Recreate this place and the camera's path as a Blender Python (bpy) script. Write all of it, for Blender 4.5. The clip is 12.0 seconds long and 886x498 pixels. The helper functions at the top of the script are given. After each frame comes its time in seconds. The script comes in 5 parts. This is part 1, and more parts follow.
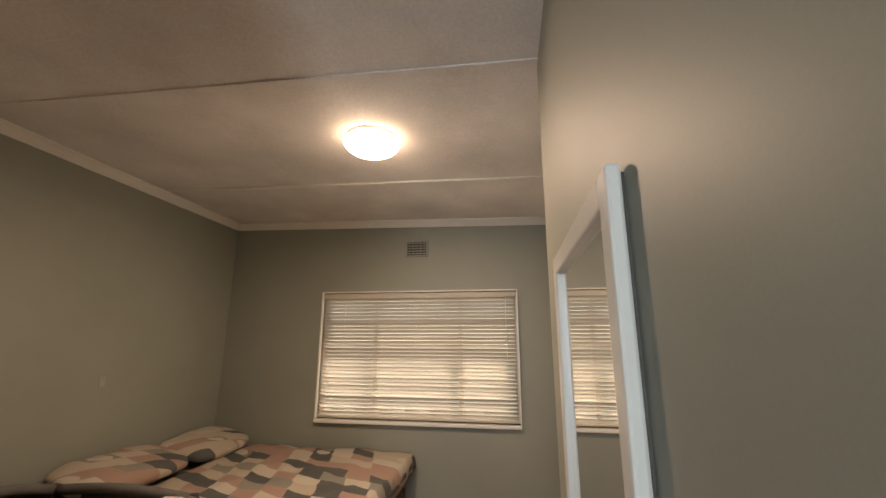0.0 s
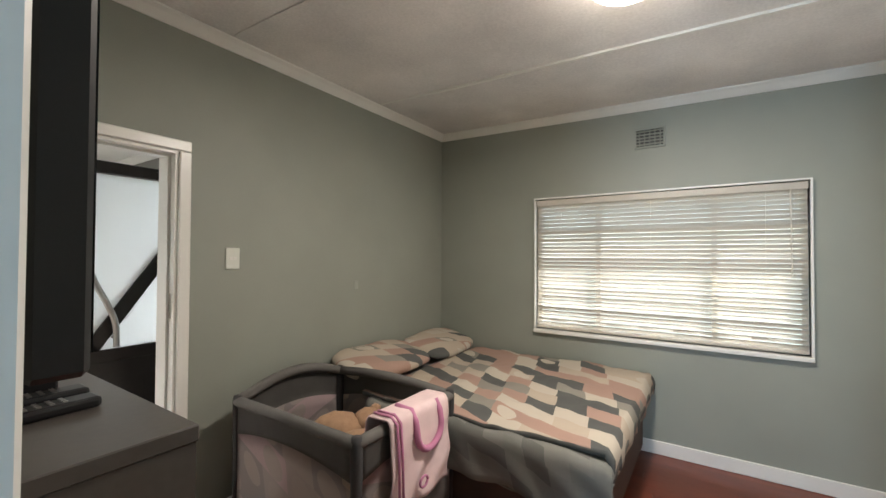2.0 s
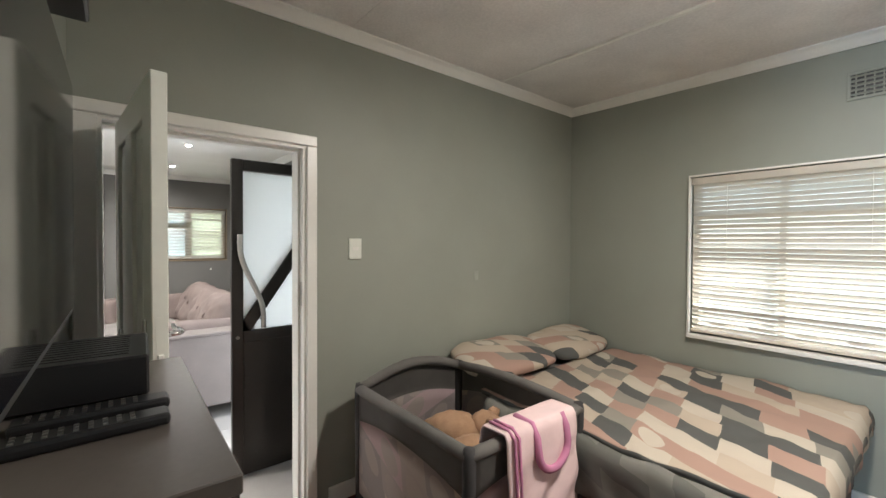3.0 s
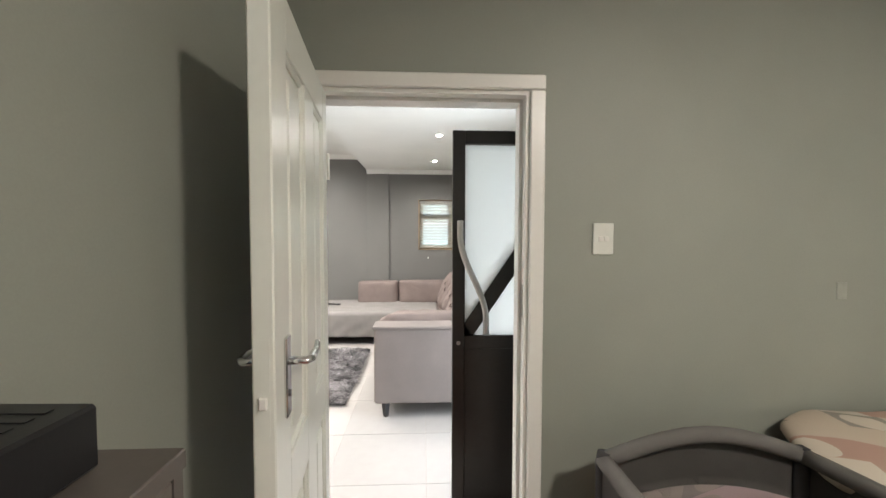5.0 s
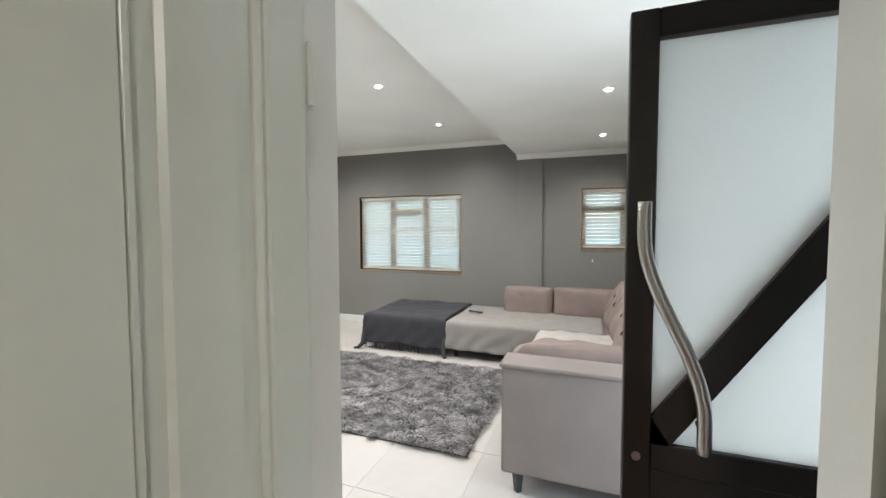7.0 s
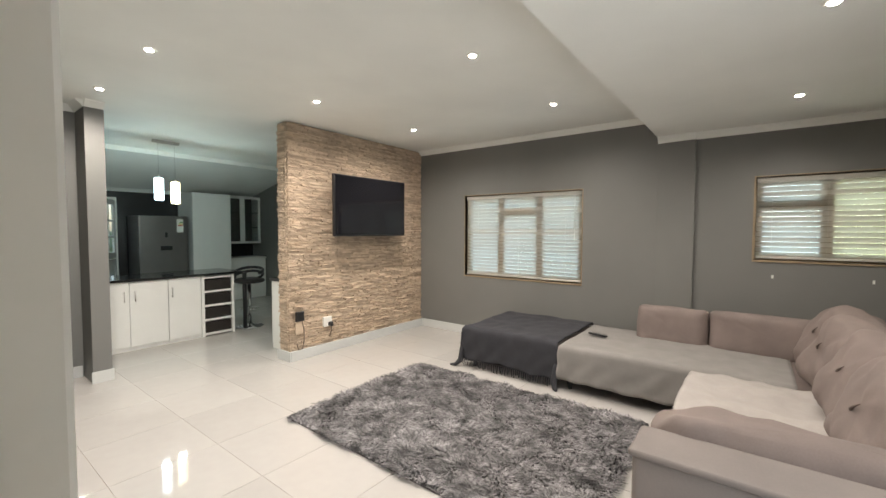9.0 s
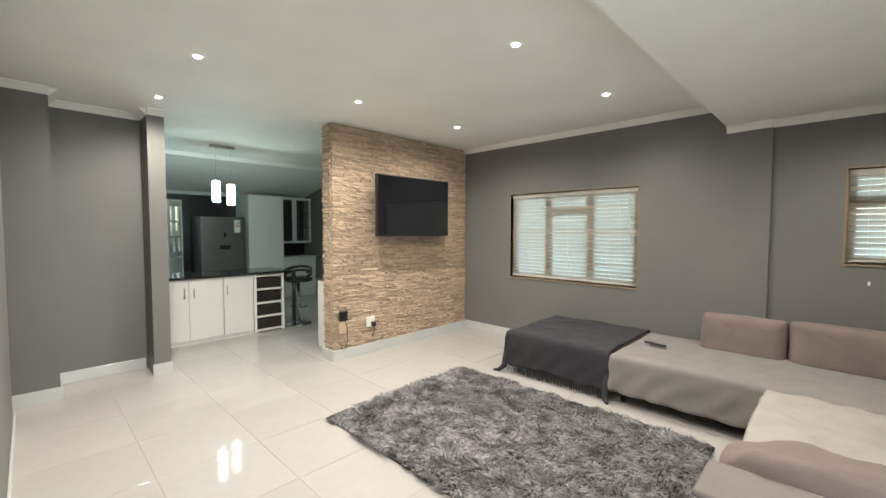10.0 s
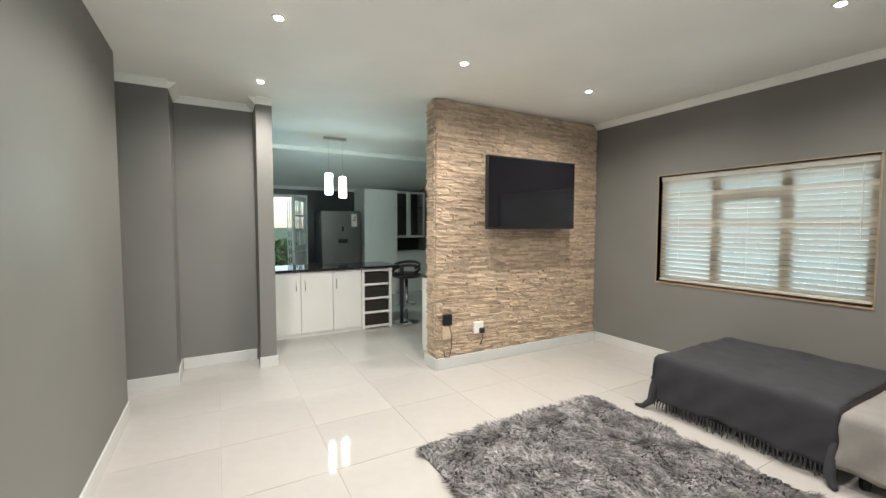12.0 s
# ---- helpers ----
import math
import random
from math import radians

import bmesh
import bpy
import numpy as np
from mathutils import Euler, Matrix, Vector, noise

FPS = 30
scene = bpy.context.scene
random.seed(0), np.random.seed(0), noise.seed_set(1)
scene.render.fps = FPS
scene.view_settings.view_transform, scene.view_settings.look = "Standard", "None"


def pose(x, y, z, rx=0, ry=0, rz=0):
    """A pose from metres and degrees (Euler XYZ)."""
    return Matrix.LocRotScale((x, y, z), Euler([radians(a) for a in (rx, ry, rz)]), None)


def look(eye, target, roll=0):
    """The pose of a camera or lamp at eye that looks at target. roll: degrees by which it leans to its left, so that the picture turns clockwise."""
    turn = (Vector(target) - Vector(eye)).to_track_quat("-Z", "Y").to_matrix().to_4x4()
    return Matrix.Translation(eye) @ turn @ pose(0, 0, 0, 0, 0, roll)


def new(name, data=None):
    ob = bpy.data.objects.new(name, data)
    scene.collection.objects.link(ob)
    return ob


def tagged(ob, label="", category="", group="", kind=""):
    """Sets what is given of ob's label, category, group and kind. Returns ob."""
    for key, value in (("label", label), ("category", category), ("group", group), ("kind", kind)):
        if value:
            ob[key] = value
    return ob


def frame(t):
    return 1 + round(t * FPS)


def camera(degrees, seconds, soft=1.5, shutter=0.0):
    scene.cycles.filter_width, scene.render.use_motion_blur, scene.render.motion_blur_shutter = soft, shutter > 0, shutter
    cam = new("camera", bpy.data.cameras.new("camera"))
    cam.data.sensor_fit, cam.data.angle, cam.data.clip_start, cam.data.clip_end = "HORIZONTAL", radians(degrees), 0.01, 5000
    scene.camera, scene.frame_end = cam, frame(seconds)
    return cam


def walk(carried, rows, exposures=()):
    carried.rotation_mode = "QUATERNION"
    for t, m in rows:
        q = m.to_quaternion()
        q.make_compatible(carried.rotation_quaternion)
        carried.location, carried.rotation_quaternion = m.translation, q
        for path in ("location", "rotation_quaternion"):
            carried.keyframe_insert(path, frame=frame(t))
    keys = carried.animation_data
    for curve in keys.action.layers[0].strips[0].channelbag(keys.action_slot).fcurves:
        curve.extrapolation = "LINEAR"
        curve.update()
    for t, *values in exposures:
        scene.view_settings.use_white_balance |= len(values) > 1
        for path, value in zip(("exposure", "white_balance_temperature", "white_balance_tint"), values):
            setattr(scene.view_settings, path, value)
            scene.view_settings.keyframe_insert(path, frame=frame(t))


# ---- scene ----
cam = camera(95.2, 12.0)
PATH = [
    (0, (0.148, 0.451, 1.556), (-0.163, 2.375, 2.003), 0.2),
    (0.5, (0.059, 0.51, 1.539), (-0.395, 2.433, 1.849), 0.1),
    (1, (-0.044, 0.577, 1.513), (-0.69, 2.461, 1.701), 0.2),
    (1.5, (-0.161, 0.651, 1.504), (-1.029, 2.45, 1.605), 0.2),
    (2, (-0.328, 0.694, 1.504), (-1.43, 2.362, 1.54), 0.3),
    (2.5, (-0.401, 0.805, 1.505), (-1.755, 2.277, 1.51), 0.2),
    (3, (-0.446, 0.89, 1.529), (-2.007, 2.141, 1.494), 0.3),
    (3.5, (-0.513, 1.01, 1.509), (-2.274, 1.957, 1.463), 0.3),
    (3.7, (-0.587, 1.051, 1.512), (-2.407, 1.878, 1.458), 0.4),
    (5.5, (-1.342, 1.347, 1.511), (-3.335, 1.206, 1.422), 0.0),
    (6, (-1.611, 1.364, 1.511), (-3.58, 1.022, 1.417), 0.0),
    (6.5, (-1.876, 1.361, 1.505), (-3.801, 0.829, 1.407), 0.0),
    (7, (-2.122, 1.365, 1.506), (-3.994, 0.669, 1.405), -0.1),
    (8.8, (-2.806, 1.206, 1.507), (-4.424, 0.034, 1.413), 0.1),
    (9, (-2.839, 1.203, 1.507), (-4.425, -0.011, 1.415), 0.2),
    (9.5, (-2.915, 1.186, 1.511), (-4.422, -0.126, 1.419), 0.1),
    (10, (-2.979, 1.163, 1.513), (-4.41, -0.231, 1.418), 0.1),
    (10.5, (-3.071, 1.136, 1.506), (-4.407, -0.35, 1.413), 0.1),
    (11, (-3.171, 1.07, 1.499), (-4.395, -0.509, 1.406), 0.1),
    (11.5, (-3.336, 0.876, 1.503), (-4.434, -0.793, 1.403), 0.1),
    (12, (-3.495, 0.616, 1.458), (-4.465, -1.129, 1.346), 0.1),
]
EXPOSURES = [(0, 0.88, 8900, 27), (0.5, 1.1, 7800, 13), (1.0, 1.27, 6900, 10), (1.5, 1.5, 6400, 13), (2.5, 1.66, 6300, 14), (3.5, 1.84, 6100, 12), (5.5, 1.82, 6300, 13), (7.2, 1.36, 6050, 10), (9, 1.16, 6650, 12.5), (10.3, 1.19, 6550, 8.5), (12, 1.22, 6450, 10)]
walk(cam, [(t, look(e, g, r)) for t, e, g, r in PATH], EXPOSURES)

# ---- world and light ----
world = bpy.data.worlds.new("sky")
scene.world = world
world.use_nodes = True
wn = world.node_tree
sky = wn.nodes.new("ShaderNodeTexSky")
sky.sky_type = "NISHITA"
sky.sun_disc = False
sky.sun_elevation = radians(52)
sky.sun_rotation = radians(120)
wn.links.new(sky.outputs[0], wn.nodes["Background"].inputs[0])
wn.nodes["Background"].inputs[1].default_value = 0.15


def lamp(name, kind, m, power, colour=(1, 1, 1), size=0.1, size_y=None, angle=None):
    d = bpy.data.lights.new(name, kind)
    d.energy, d.color = power, colour
    if kind == "AREA":
        d.shape = "RECTANGLE" if size_y else "DISK"
        d.size = size
        if size_y:
            d.size_y = size_y
    elif kind == "SUN":
        d.angle = radians(size)
    else:
        d.shadow_soft_size = size
    if kind == "SPOT":
        d.spot_size, d.spot_blend = radians(angle), 0.9
    ob = new(name, d)
    ob.matrix_world = m
    return ob


lamp("sun", "SUN", look((6, 10, 14), (0, 0, 0)), 1.2, (1.0, 0.96, 0.9), 10)

CEIL = 2.728         # lounge ceiling
BCEIL = 2.80         # top of the bedroom walls
LOW = 2.50           # lowered ceiling at the lounge's north side
WARM = (1.0, 0.91, 0.79)
SOFTWHITE = (1.0, 0.94, 0.86)
BEDROOM_W = 8
DOWN_W = 50

# ---- materials ----
def mat(name, colour, rough=0.6, metal=0.0, vary=0.08, scale=6.0, fine=90.0, bump=0.1, dist=0.002, coat=0.0, spec=0.5,
        trans=0.0, per=None, tint=None):
    """Two scales of colour variation, fine relief; per 'object' or 'island' adds piece by piece variation."""
    m = bpy.data.materials.new(name)
    m.use_nodes = True
    nt = m.node_tree
    b = nt.nodes["Principled BSDF"]
    b.inputs["Roughness"].default_value = rough
    b.inputs["Metallic"].default_value = metal
    b.inputs["Coat Weight"].default_value = coat
    b.inputs["Coat Roughness"].default_value = 0.1
    b.inputs["Specular IOR Level"].default_value = spec
    tc = nt.nodes.new("ShaderNodeTexCoord")
    n1 = nt.nodes.new("ShaderNodeTexNoise")
    n1.inputs["Scale"].default_value = scale
    n1.inputs["Detail"].default_value = 4
    n2 = nt.nodes.new("ShaderNodeTexNoise")
    n2.inputs["Scale"].default_value = fine
    n2.inputs["Detail"].default_value = 3
    for n in (n1, n2):
        nt.links.new(tc.outputs["Object"], n.inputs["Vector"])
    add = nt.nodes.new("ShaderNodeMath")
    add.operation = "MULTIPLY_ADD"
    add.inputs[1].default_value = 0.35
    nt.links.new(n2.outputs["Fac"], add.inputs[0])
    nt.links.new(n1.outputs["Fac"], add.inputs[2])
    ramp = nt.nodes.new("ShaderNodeMapRange")
    ramp.inputs["From Min"].default_value, ramp.inputs["From Max"].default_value = 0.4, 0.95
    ramp.inputs["To Min"].default_value, ramp.inputs["To Max"].default_value = 1 - vary, 1 + vary
    nt.links.new(add.outputs[0], ramp.inputs["Value"])
    last = ramp.outputs[0]
    if per:
        info = nt.nodes.new("ShaderNodeObjectInfo" if per == "object" else "ShaderNodeNewGeometry")
        mr = nt.nodes.new("ShaderNodeMapRange")
        mr.inputs["To Min"].default_value, mr.inputs["To Max"].default_value = (tint or (0.8, 1.2))
        nt.links.new(info.outputs["Random" if per == "object" else "Random Per Island"], mr.inputs["Value"])
        mul = nt.nodes.new("ShaderNodeMath")
        mul.operation = "MULTIPLY"
        nt.links.new(last, mul.inputs[0])
        nt.links.new(mr.outputs[0], mul.inputs[1])
        last = mul.outputs[0]
    mix = nt.nodes.new("ShaderNodeVectorMath")
    mix.operation = "SCALE"
    mix.inputs[0].default_value = colour
    nt.links.new(last, mix.inputs["Scale"])
    nt.links.new(mix.outputs[0], b.inputs["Base Color"])
    if bump:
        bp = nt.nodes.new("ShaderNodeBump")
        bp.inputs["Strength"].default_value = bump
        bp.inputs["Distance"].default_value = dist
        nt.links.new(n2.outputs["Fac"], bp.inputs["Height"])
        nt.links.new(bp.outputs[0], b.inputs["Normal"])
    if trans:
        tr = nt.nodes.new("ShaderNodeBsdfTranslucent")
        nt.links.new(mix.outputs[0], tr.inputs["Color"])
        ms = nt.nodes.new("ShaderNodeMixShader")
        ms.inputs[0].default_value = trans
        nt.links.new(b.outputs[0], ms.inputs[1])
        nt.links.new(tr.outputs[0], ms.inputs[2])
        nt.links.new(ms.outputs[0], nt.nodes["Material Output"].inputs["Surface"])
    return m


def glow(name, colour, strength):
    m = bpy.data.materials.new(name)
    m.use_nodes = True
    b = m.node_tree.nodes["Principled BSDF"]
    b.inputs["Base Color"].default_value = (*colour, 1)
    b.inputs["Emission Color"].default_value = (*colour, 1)
    b.inputs["Emission Strength"].default_value = strength
    return m


def glass(name, colour=(0.95, 0.98, 0.97), rough=0.0):
    m = bpy.data.materials.new(name)
    m.use_nodes = True
    nt = m.node_tree
    b = nt.nodes["Principled BSDF"]
    b.inputs["Base Color"].default_value = (*colour, 1)
    b.inputs["Roughness"].default_value = rough
    b.inputs["Transmission Weight"].default_value = 1.0
    b.inputs["IOR"].default_value = 1.3
    return m


M_SAGE = mat("sage_wall_paint", (0.288, 0.303, 0.258), 0.55, vary=0.08, scale=1.6, fine=220, bump=0.05)
M_GREY = mat("grey_wall_paint", (0.162, 0.160, 0.148), 0.5, vary=0.08, scale=1.4, fine=200, bump=0.1)
M_CEIL = mat("ceiling_paint", (0.85, 0.855, 0.81), 0.7, vary=0.05, scale=1.5, fine=140, bump=0.08)
M_OLDCEIL = mat("old_ceiling_paint", (0.79, 0.765, 0.735), 0.7, vary=0.24, scale=1.3, fine=70, bump=0.12)
M_PATCH = mat("filled_plaster_patch", (0.34, 0.35, 0.31), 0.6, vary=0.12, scale=20, bump=0.2)
M_WHITE = mat("white_gloss_paint", (0.78, 0.77, 0.72), 0.3, vary=0.04, scale=3, fine=60, bump=0.05)
M_CREAM = mat("cream_door_paint", (0.71, 0.725, 0.655), 0.28, vary=0.05, scale=2.5, fine=50, bump=0.06)
M_DARKWOOD = mat("dark_stained_wood", (0.022, 0.017, 0.014), 0.35, vary=0.35, scale=3, fine=60, bump=0.15)
M_STEEL = mat("brushed_steel", (0.55, 0.53, 0.50), 0.3, 1.0, vary=0.06, scale=8, fine=150, bump=0.04)
M_CHROME = mat("chrome", (0.7, 0.7, 0.7), 0.12, 1.0, vary=0.03, bump=0.0)
M_BLACK = mat("black_plastic", (0.012, 0.012, 0.013), 0.35, vary=0.2, scale=10, fine=200, bump=0.05)
M_SCREEN = mat("tv_screen", (0.008, 0.008, 0.010), 0.06, vary=0.05, bump=0.0, spec=0.35)
M_MIRROR = mat("mirror_silver", (0.9, 0.9, 0.88), 0.01, 1.0, vary=0.0, bump=0.0)
M_PARQUET = mat("red_brown_floor", (0.16, 0.042, 0.022), 0.35, vary=0.25, scale=4, fine=70, bump=0.1, per="object", tint=(0.8, 1.2))
M_TILE = mat("white_porcelain_tile", (0.44, 0.42, 0.395), 0.045, vary=0.06, scale=1.2, fine=14, bump=0.01, per="object", tint=(0.96, 1.03))
M_GROUT = mat("tile_grout", (0.40, 0.36, 0.32), 0.8, vary=0.1, bump=0.2)
M_SKIRT = mat("tile_skirting", (0.55, 0.56, 0.54), 0.2, vary=0.05, scale=3, fine=30, bump=0.02)
M_SOFA = mat("taupe_suede", (0.186, 0.147, 0.131), 0.85, vary=0.16, scale=5, fine=160, bump=0.25, dist=0.001)
M_SOFABASE = mat("taupe_suede_body", (0.20, 0.171, 0.156), 0.85, vary=0.12, scale=4, fine=160, bump=0.25, dist=0.001)
M_FLEECE = mat("pale_fleece", (0.36, 0.33, 0.305), 0.95, vary=0.10, scale=7, fine=120, bump=0.4, dist=0.002)
M_FLEECEGREY = mat("grey_fleece", (0.225, 0.21, 0.197), 0.95, vary=0.10, scale=7, fine=120, bump=0.4, dist=0.002)
M_THROW = mat("charcoal_throw", (0.030, 0.030, 0.035), 0.95, vary=0.2, scale=9, fine=160, bump=0.5, dist=0.002)
M_STONE = mat("ledge_stone", (0.50, 0.39, 0.285), 0.85, vary=0.20, scale=14, fine=80, bump=0.8, dist=0.004, per="object", tint=(0.74, 1.22))
M_STONEREST = mat("ledge_stone_rest", (0.50, 0.39, 0.285), 0.85, vary=0.20, scale=14, fine=80, bump=0.8, dist=0.004, per="island", tint=(0.74, 1.22))
M_STONEBACK = mat("stone_backing", (0.10, 0.075, 0.055), 0.95, vary=0.2, bump=0.4)
M_SLAT = mat("white_blind_slat", (0.78, 0.76, 0.70), 0.4, vary=0.03, bump=0.02, trans=0.5)
M_SLATCREAM = mat("cream_blind_slat", (0.72, 0.67, 0.58), 0.4, vary=0.04, bump=0.0, trans=0.36)
M_BRONZE = mat("bronze_window_frame", (0.30, 0.225, 0.14), 0.45, 0.2, vary=0.1, bump=0.05)
M_GLASS = glass("clear_glass")
M_FROST = mat("frosted_glass", (0.82, 0.835, 0.82), 0.35, vary=0.02, scale=2, fine=200, bump=0.05, trans=0.65)
M_GRANITE = mat("black_granite", (0.012, 0.012, 0.012), 0.08, vary=0.5, scale=60, fine=300, bump=0.0)
M_CUPBOARD = mat("white_cupboard", (0.76, 0.76, 0.72), 0.3, vary=0.03, scale=3, fine=50, bump=0.03)
M_BLACKWALL = mat("black_kitchen_wall", (0.016, 0.015, 0.015), 0.35, vary=0.25, scale=3, fine=50, bump=0.05)
M_LEATHER = mat("black_leatherette", (0.016, 0.015, 0.015), 0.4, vary=0.2, bump=0.2)
M_COTFABRIC = mat("cot_grey_fabric", (0.125, 0.118, 0.108), 0.9, vary=0.12, scale=8, fine=250, bump=0.4, dist=0.001)
M_COTDARK = mat("cot_charcoal_fabric", (0.04, 0.038, 0.038), 0.9, vary=0.12, scale=8, fine=250, bump=0.4, dist=0.001)
M_BEDBASE = mat("brown_bed_base", (0.075, 0.045, 0.032), 0.7, vary=0.15, bump=0.2)
M_PINK = mat("pink_towel", (0.72, 0.55, 0.54), 0.95, vary=0.07, scale=12, fine=200, bump=0.6, dist=0.002)
M_MAGENTA = mat("magenta_towel_weave", (0.50, 0.20, 0.32), 0.95, vary=0.1, scale=12, fine=200, bump=0.6, dist=0.002)
M_TOY = mat("tan_plush", (0.36, 0.22, 0.13), 0.95, vary=0.2, scale=20, fine=200, bump=0.7, dist=0.004)
M_CONSOLE = mat("grey_brown_laminate", (0.085, 0.074, 0.064), 0.35, vary=0.2, scale=3, fine=80, bump=0.05)
M_ALU = mat("white_security_gate", (0.7, 0.7, 0.68), 0.4, vary=0.05, bump=0.0)
M_GRASS = mat("lawn", (0.06, 0.10, 0.03), 0.9, vary=0.4, scale=1.5, fine=40, bump=0.5, dist=0.02)
M_LEAF = mat("hedge_leaf", (0.07, 0.12, 0.035), 0.6, vary=0.3, scale=3, fine=20, bump=0.0, per="island", tint=(0.5, 1.6), trans=0.3)
M_OUTWALL = mat("pale_garden_wall", (0.62, 0.60, 0.56), 0.8, vary=0.1, scale=1.5, bump=0.3)
M_LAMPGLASS = glow("lit_opal_glass", (1.0, 0.88, 0.70), 6.0)
M_DOWN = glow("lit_downlight", (1.0, 0.93, 0.82), 30.0)
M_PENDCOOL = glow("lit_cool_pendant", (0.62, 0.90, 1.0), 3.6)
M_PENDWARM = glow("lit_warm_pendant", (1.0, 0.84, 0.52), 3.6)


def pattern_mat(name, colours, size, dots=0.0):
    """Printed cloth: slanted brick-like patches in rows, some carrying a pale disc."""
    m = bpy.data.materials.new(name)
    m.use_nodes = True
    nt = m.node_tree
    b = nt.nodes["Principled BSDF"]
    b.inputs["Roughness"].default_value = 0.9

    def calc(op, a, c=None, d=None):
        n = nt.nodes.new("ShaderNodeMath")
        n.operation = op
        for k, q in enumerate((a, c, d)):
            if q is None:
                continue
            if isinstance(q, (int, float)):
                n.inputs[k].default_value = q
            else:
                nt.links.new(q, n.inputs[k])
        return n.outputs[0]
    tc = nt.nodes.new("ShaderNodeTexCoord")
    wob = nt.nodes.new("ShaderNodeTexNoise")
    wob.inputs["Scale"].default_value = 2.5
    nt.links.new(tc.outputs["UV"], wob.inputs["Vector"])
    mp = nt.nodes.new("ShaderNodeMapping")
    mp.inputs["Rotation"].default_value = (0, 0, 0.35)
    nt.links.new(tc.outputs["UV"], mp.inputs["Vector"])
    sx = nt.nodes.new("ShaderNodeSeparateXYZ")
    nt.links.new(mp.outputs[0], sx.inputs[0])
    v = calc("DIVIDE", calc("MULTIPLY_ADD", wob.outputs["Fac"], 0.03, sx.outputs["Y"]), size * 0.56)
    row = calc("FLOOR", v)
    fv = calc("SUBTRACT", v, row)
    u = calc("DIVIDE", calc("MULTIPLY_ADD", wob.outputs["Fac"], 0.03, sx.outputs["X"]), size)
    u = calc("MULTIPLY_ADD", row, 0.413, u)
    u = calc("MULTIPLY_ADD", fv, 0.34, u)
    col = calc("FLOOR", u)
    fu = calc("SUBTRACT", u, col)
    cell = nt.nodes.new("ShaderNodeCombineXYZ")
    nt.links.new(col, cell.inputs[0])
    nt.links.new(row, cell.inputs[1])
    wn2 = nt.nodes.new("ShaderNodeTexWhiteNoise")
    wn2.noise_dimensions = "2D"
    nt.links.new(cell.outputs[0], wn2.inputs["Vector"])
    r = nt.nodes.new("ShaderNodeValToRGB")
    r.color_ramp.interpolation = "CONSTANT"
    el = r.color_ramp.elements
    while len(el) < len(colours):
        el.new(0.5)
    for i, c in enumerate(colours):
        el[i].position = i / len(colours)
        el[i].color = (*c, 1)
    nt.links.new(wn2.outputs["Value"], r.inputs[0])
    last = r.outputs[0]
    if dots:
        sc = nt.nodes.new("ShaderNodeSeparateColor")
        nt.links.new(wn2.outputs["Color"], sc.inputs[0])
        du = calc("MULTIPLY", calc("SUBTRACT", fu, 0.5), 1.3)
        dv = calc("SUBTRACT", fv, 0.45)
        rad = calc("ADD", calc("MULTIPLY", du, du), calc("MULTIPLY", dv, dv))
        inside = calc("MULTIPLY", calc("LESS_THAN", rad, 0.2), calc("LESS_THAN", sc.outputs[1], dots))
        mx = nt.nodes.new("ShaderNodeMix")
        mx.data_type = "RGBA"
        nt.links.new(inside, mx.inputs["Factor"])
        nt.links.new(last, mx.inputs[6])
        mx.inputs[7].default_value = (*colours[0], 1)
        last = mx.outputs[2]
    n = nt.nodes.new("ShaderNodeTexNoise")
    n.inputs["Scale"].default_value = 180
    nt.links.new(tc.outputs["Object"], n.inputs["Vector"])
    bp = nt.nodes.new("ShaderNodeBump")
    bp.inputs["Strength"].default_value = 0.25
    bp.inputs["Distance"].default_value = 0.001
    nt.links.new(n.outputs["Fac"], bp.inputs["Height"])
    nt.links.new(bp.outputs[0], b.inputs["Normal"])
    nt.links.new(last, b.inputs["Base Color"])
    return m


CREAMP, PINKP, SLATEP, GREYP, WHITEP = (0.44, 0.37, 0.29), (0.36, 0.235, 0.185), (0.085, 0.088, 0.082), (0.24, 0.225, 0.19), (0.48, 0.43, 0.35)
M_DUVET = pattern_mat("patchwork_duvet_print", [WHITEP, PINKP, CREAMP, SLATEP, GREYP, PINKP, CREAMP, PINKP, SLATEP, WHITEP], 0.215, 0.07)
M_PILLOW = pattern_mat("patchwork_pillow_print", [WHITEP, SLATEP, CREAMP, PINKP, GREYP, CREAMP], 0.17, 0.12)
M_COTPRINT = pattern_mat("cot_panel_print", [(0.46, 0.40, 0.36), (0.54, 0.42, 0.42), (0.36, 0.32, 0.30), (0.44, 0.38, 0.35), (0.62, 0.54, 0.44)], 0.24, 0.35)
M_DUVETBACK = pattern_mat("grey_duvet_underside", [(0.165, 0.165, 0.142), (0.19, 0.185, 0.16), (0.12, 0.12, 0.105), (0.175, 0.172, 0.15)], 0.13)


# ---- mesh helpers ----
def box(bm, x0, y0, z0, x1, y1, z1, bevel=0.0, seg=1):
    r = bmesh.ops.create_cube(bm, size=1.0)
    vs = r["verts"]
    for v in vs:
        v.co = Vector(((x0 + x1) / 2 + v.co.x * abs(x1 - x0), (y0 + y1) / 2 + v.co.y * abs(y1 - y0), (z0 + z1) / 2 + v.co.z * abs(z1 - z0)))
    if bevel:
        es = list({e for v in vs for e in v.link_edges})
        bmesh.ops.bevel(bm, geom=es, offset=bevel, segments=seg, affect="EDGES", profile=0.5, clamp_overlap=True)
    return bm


def B(*a, **k):
    return box(bmesh.new(), *a, **k)


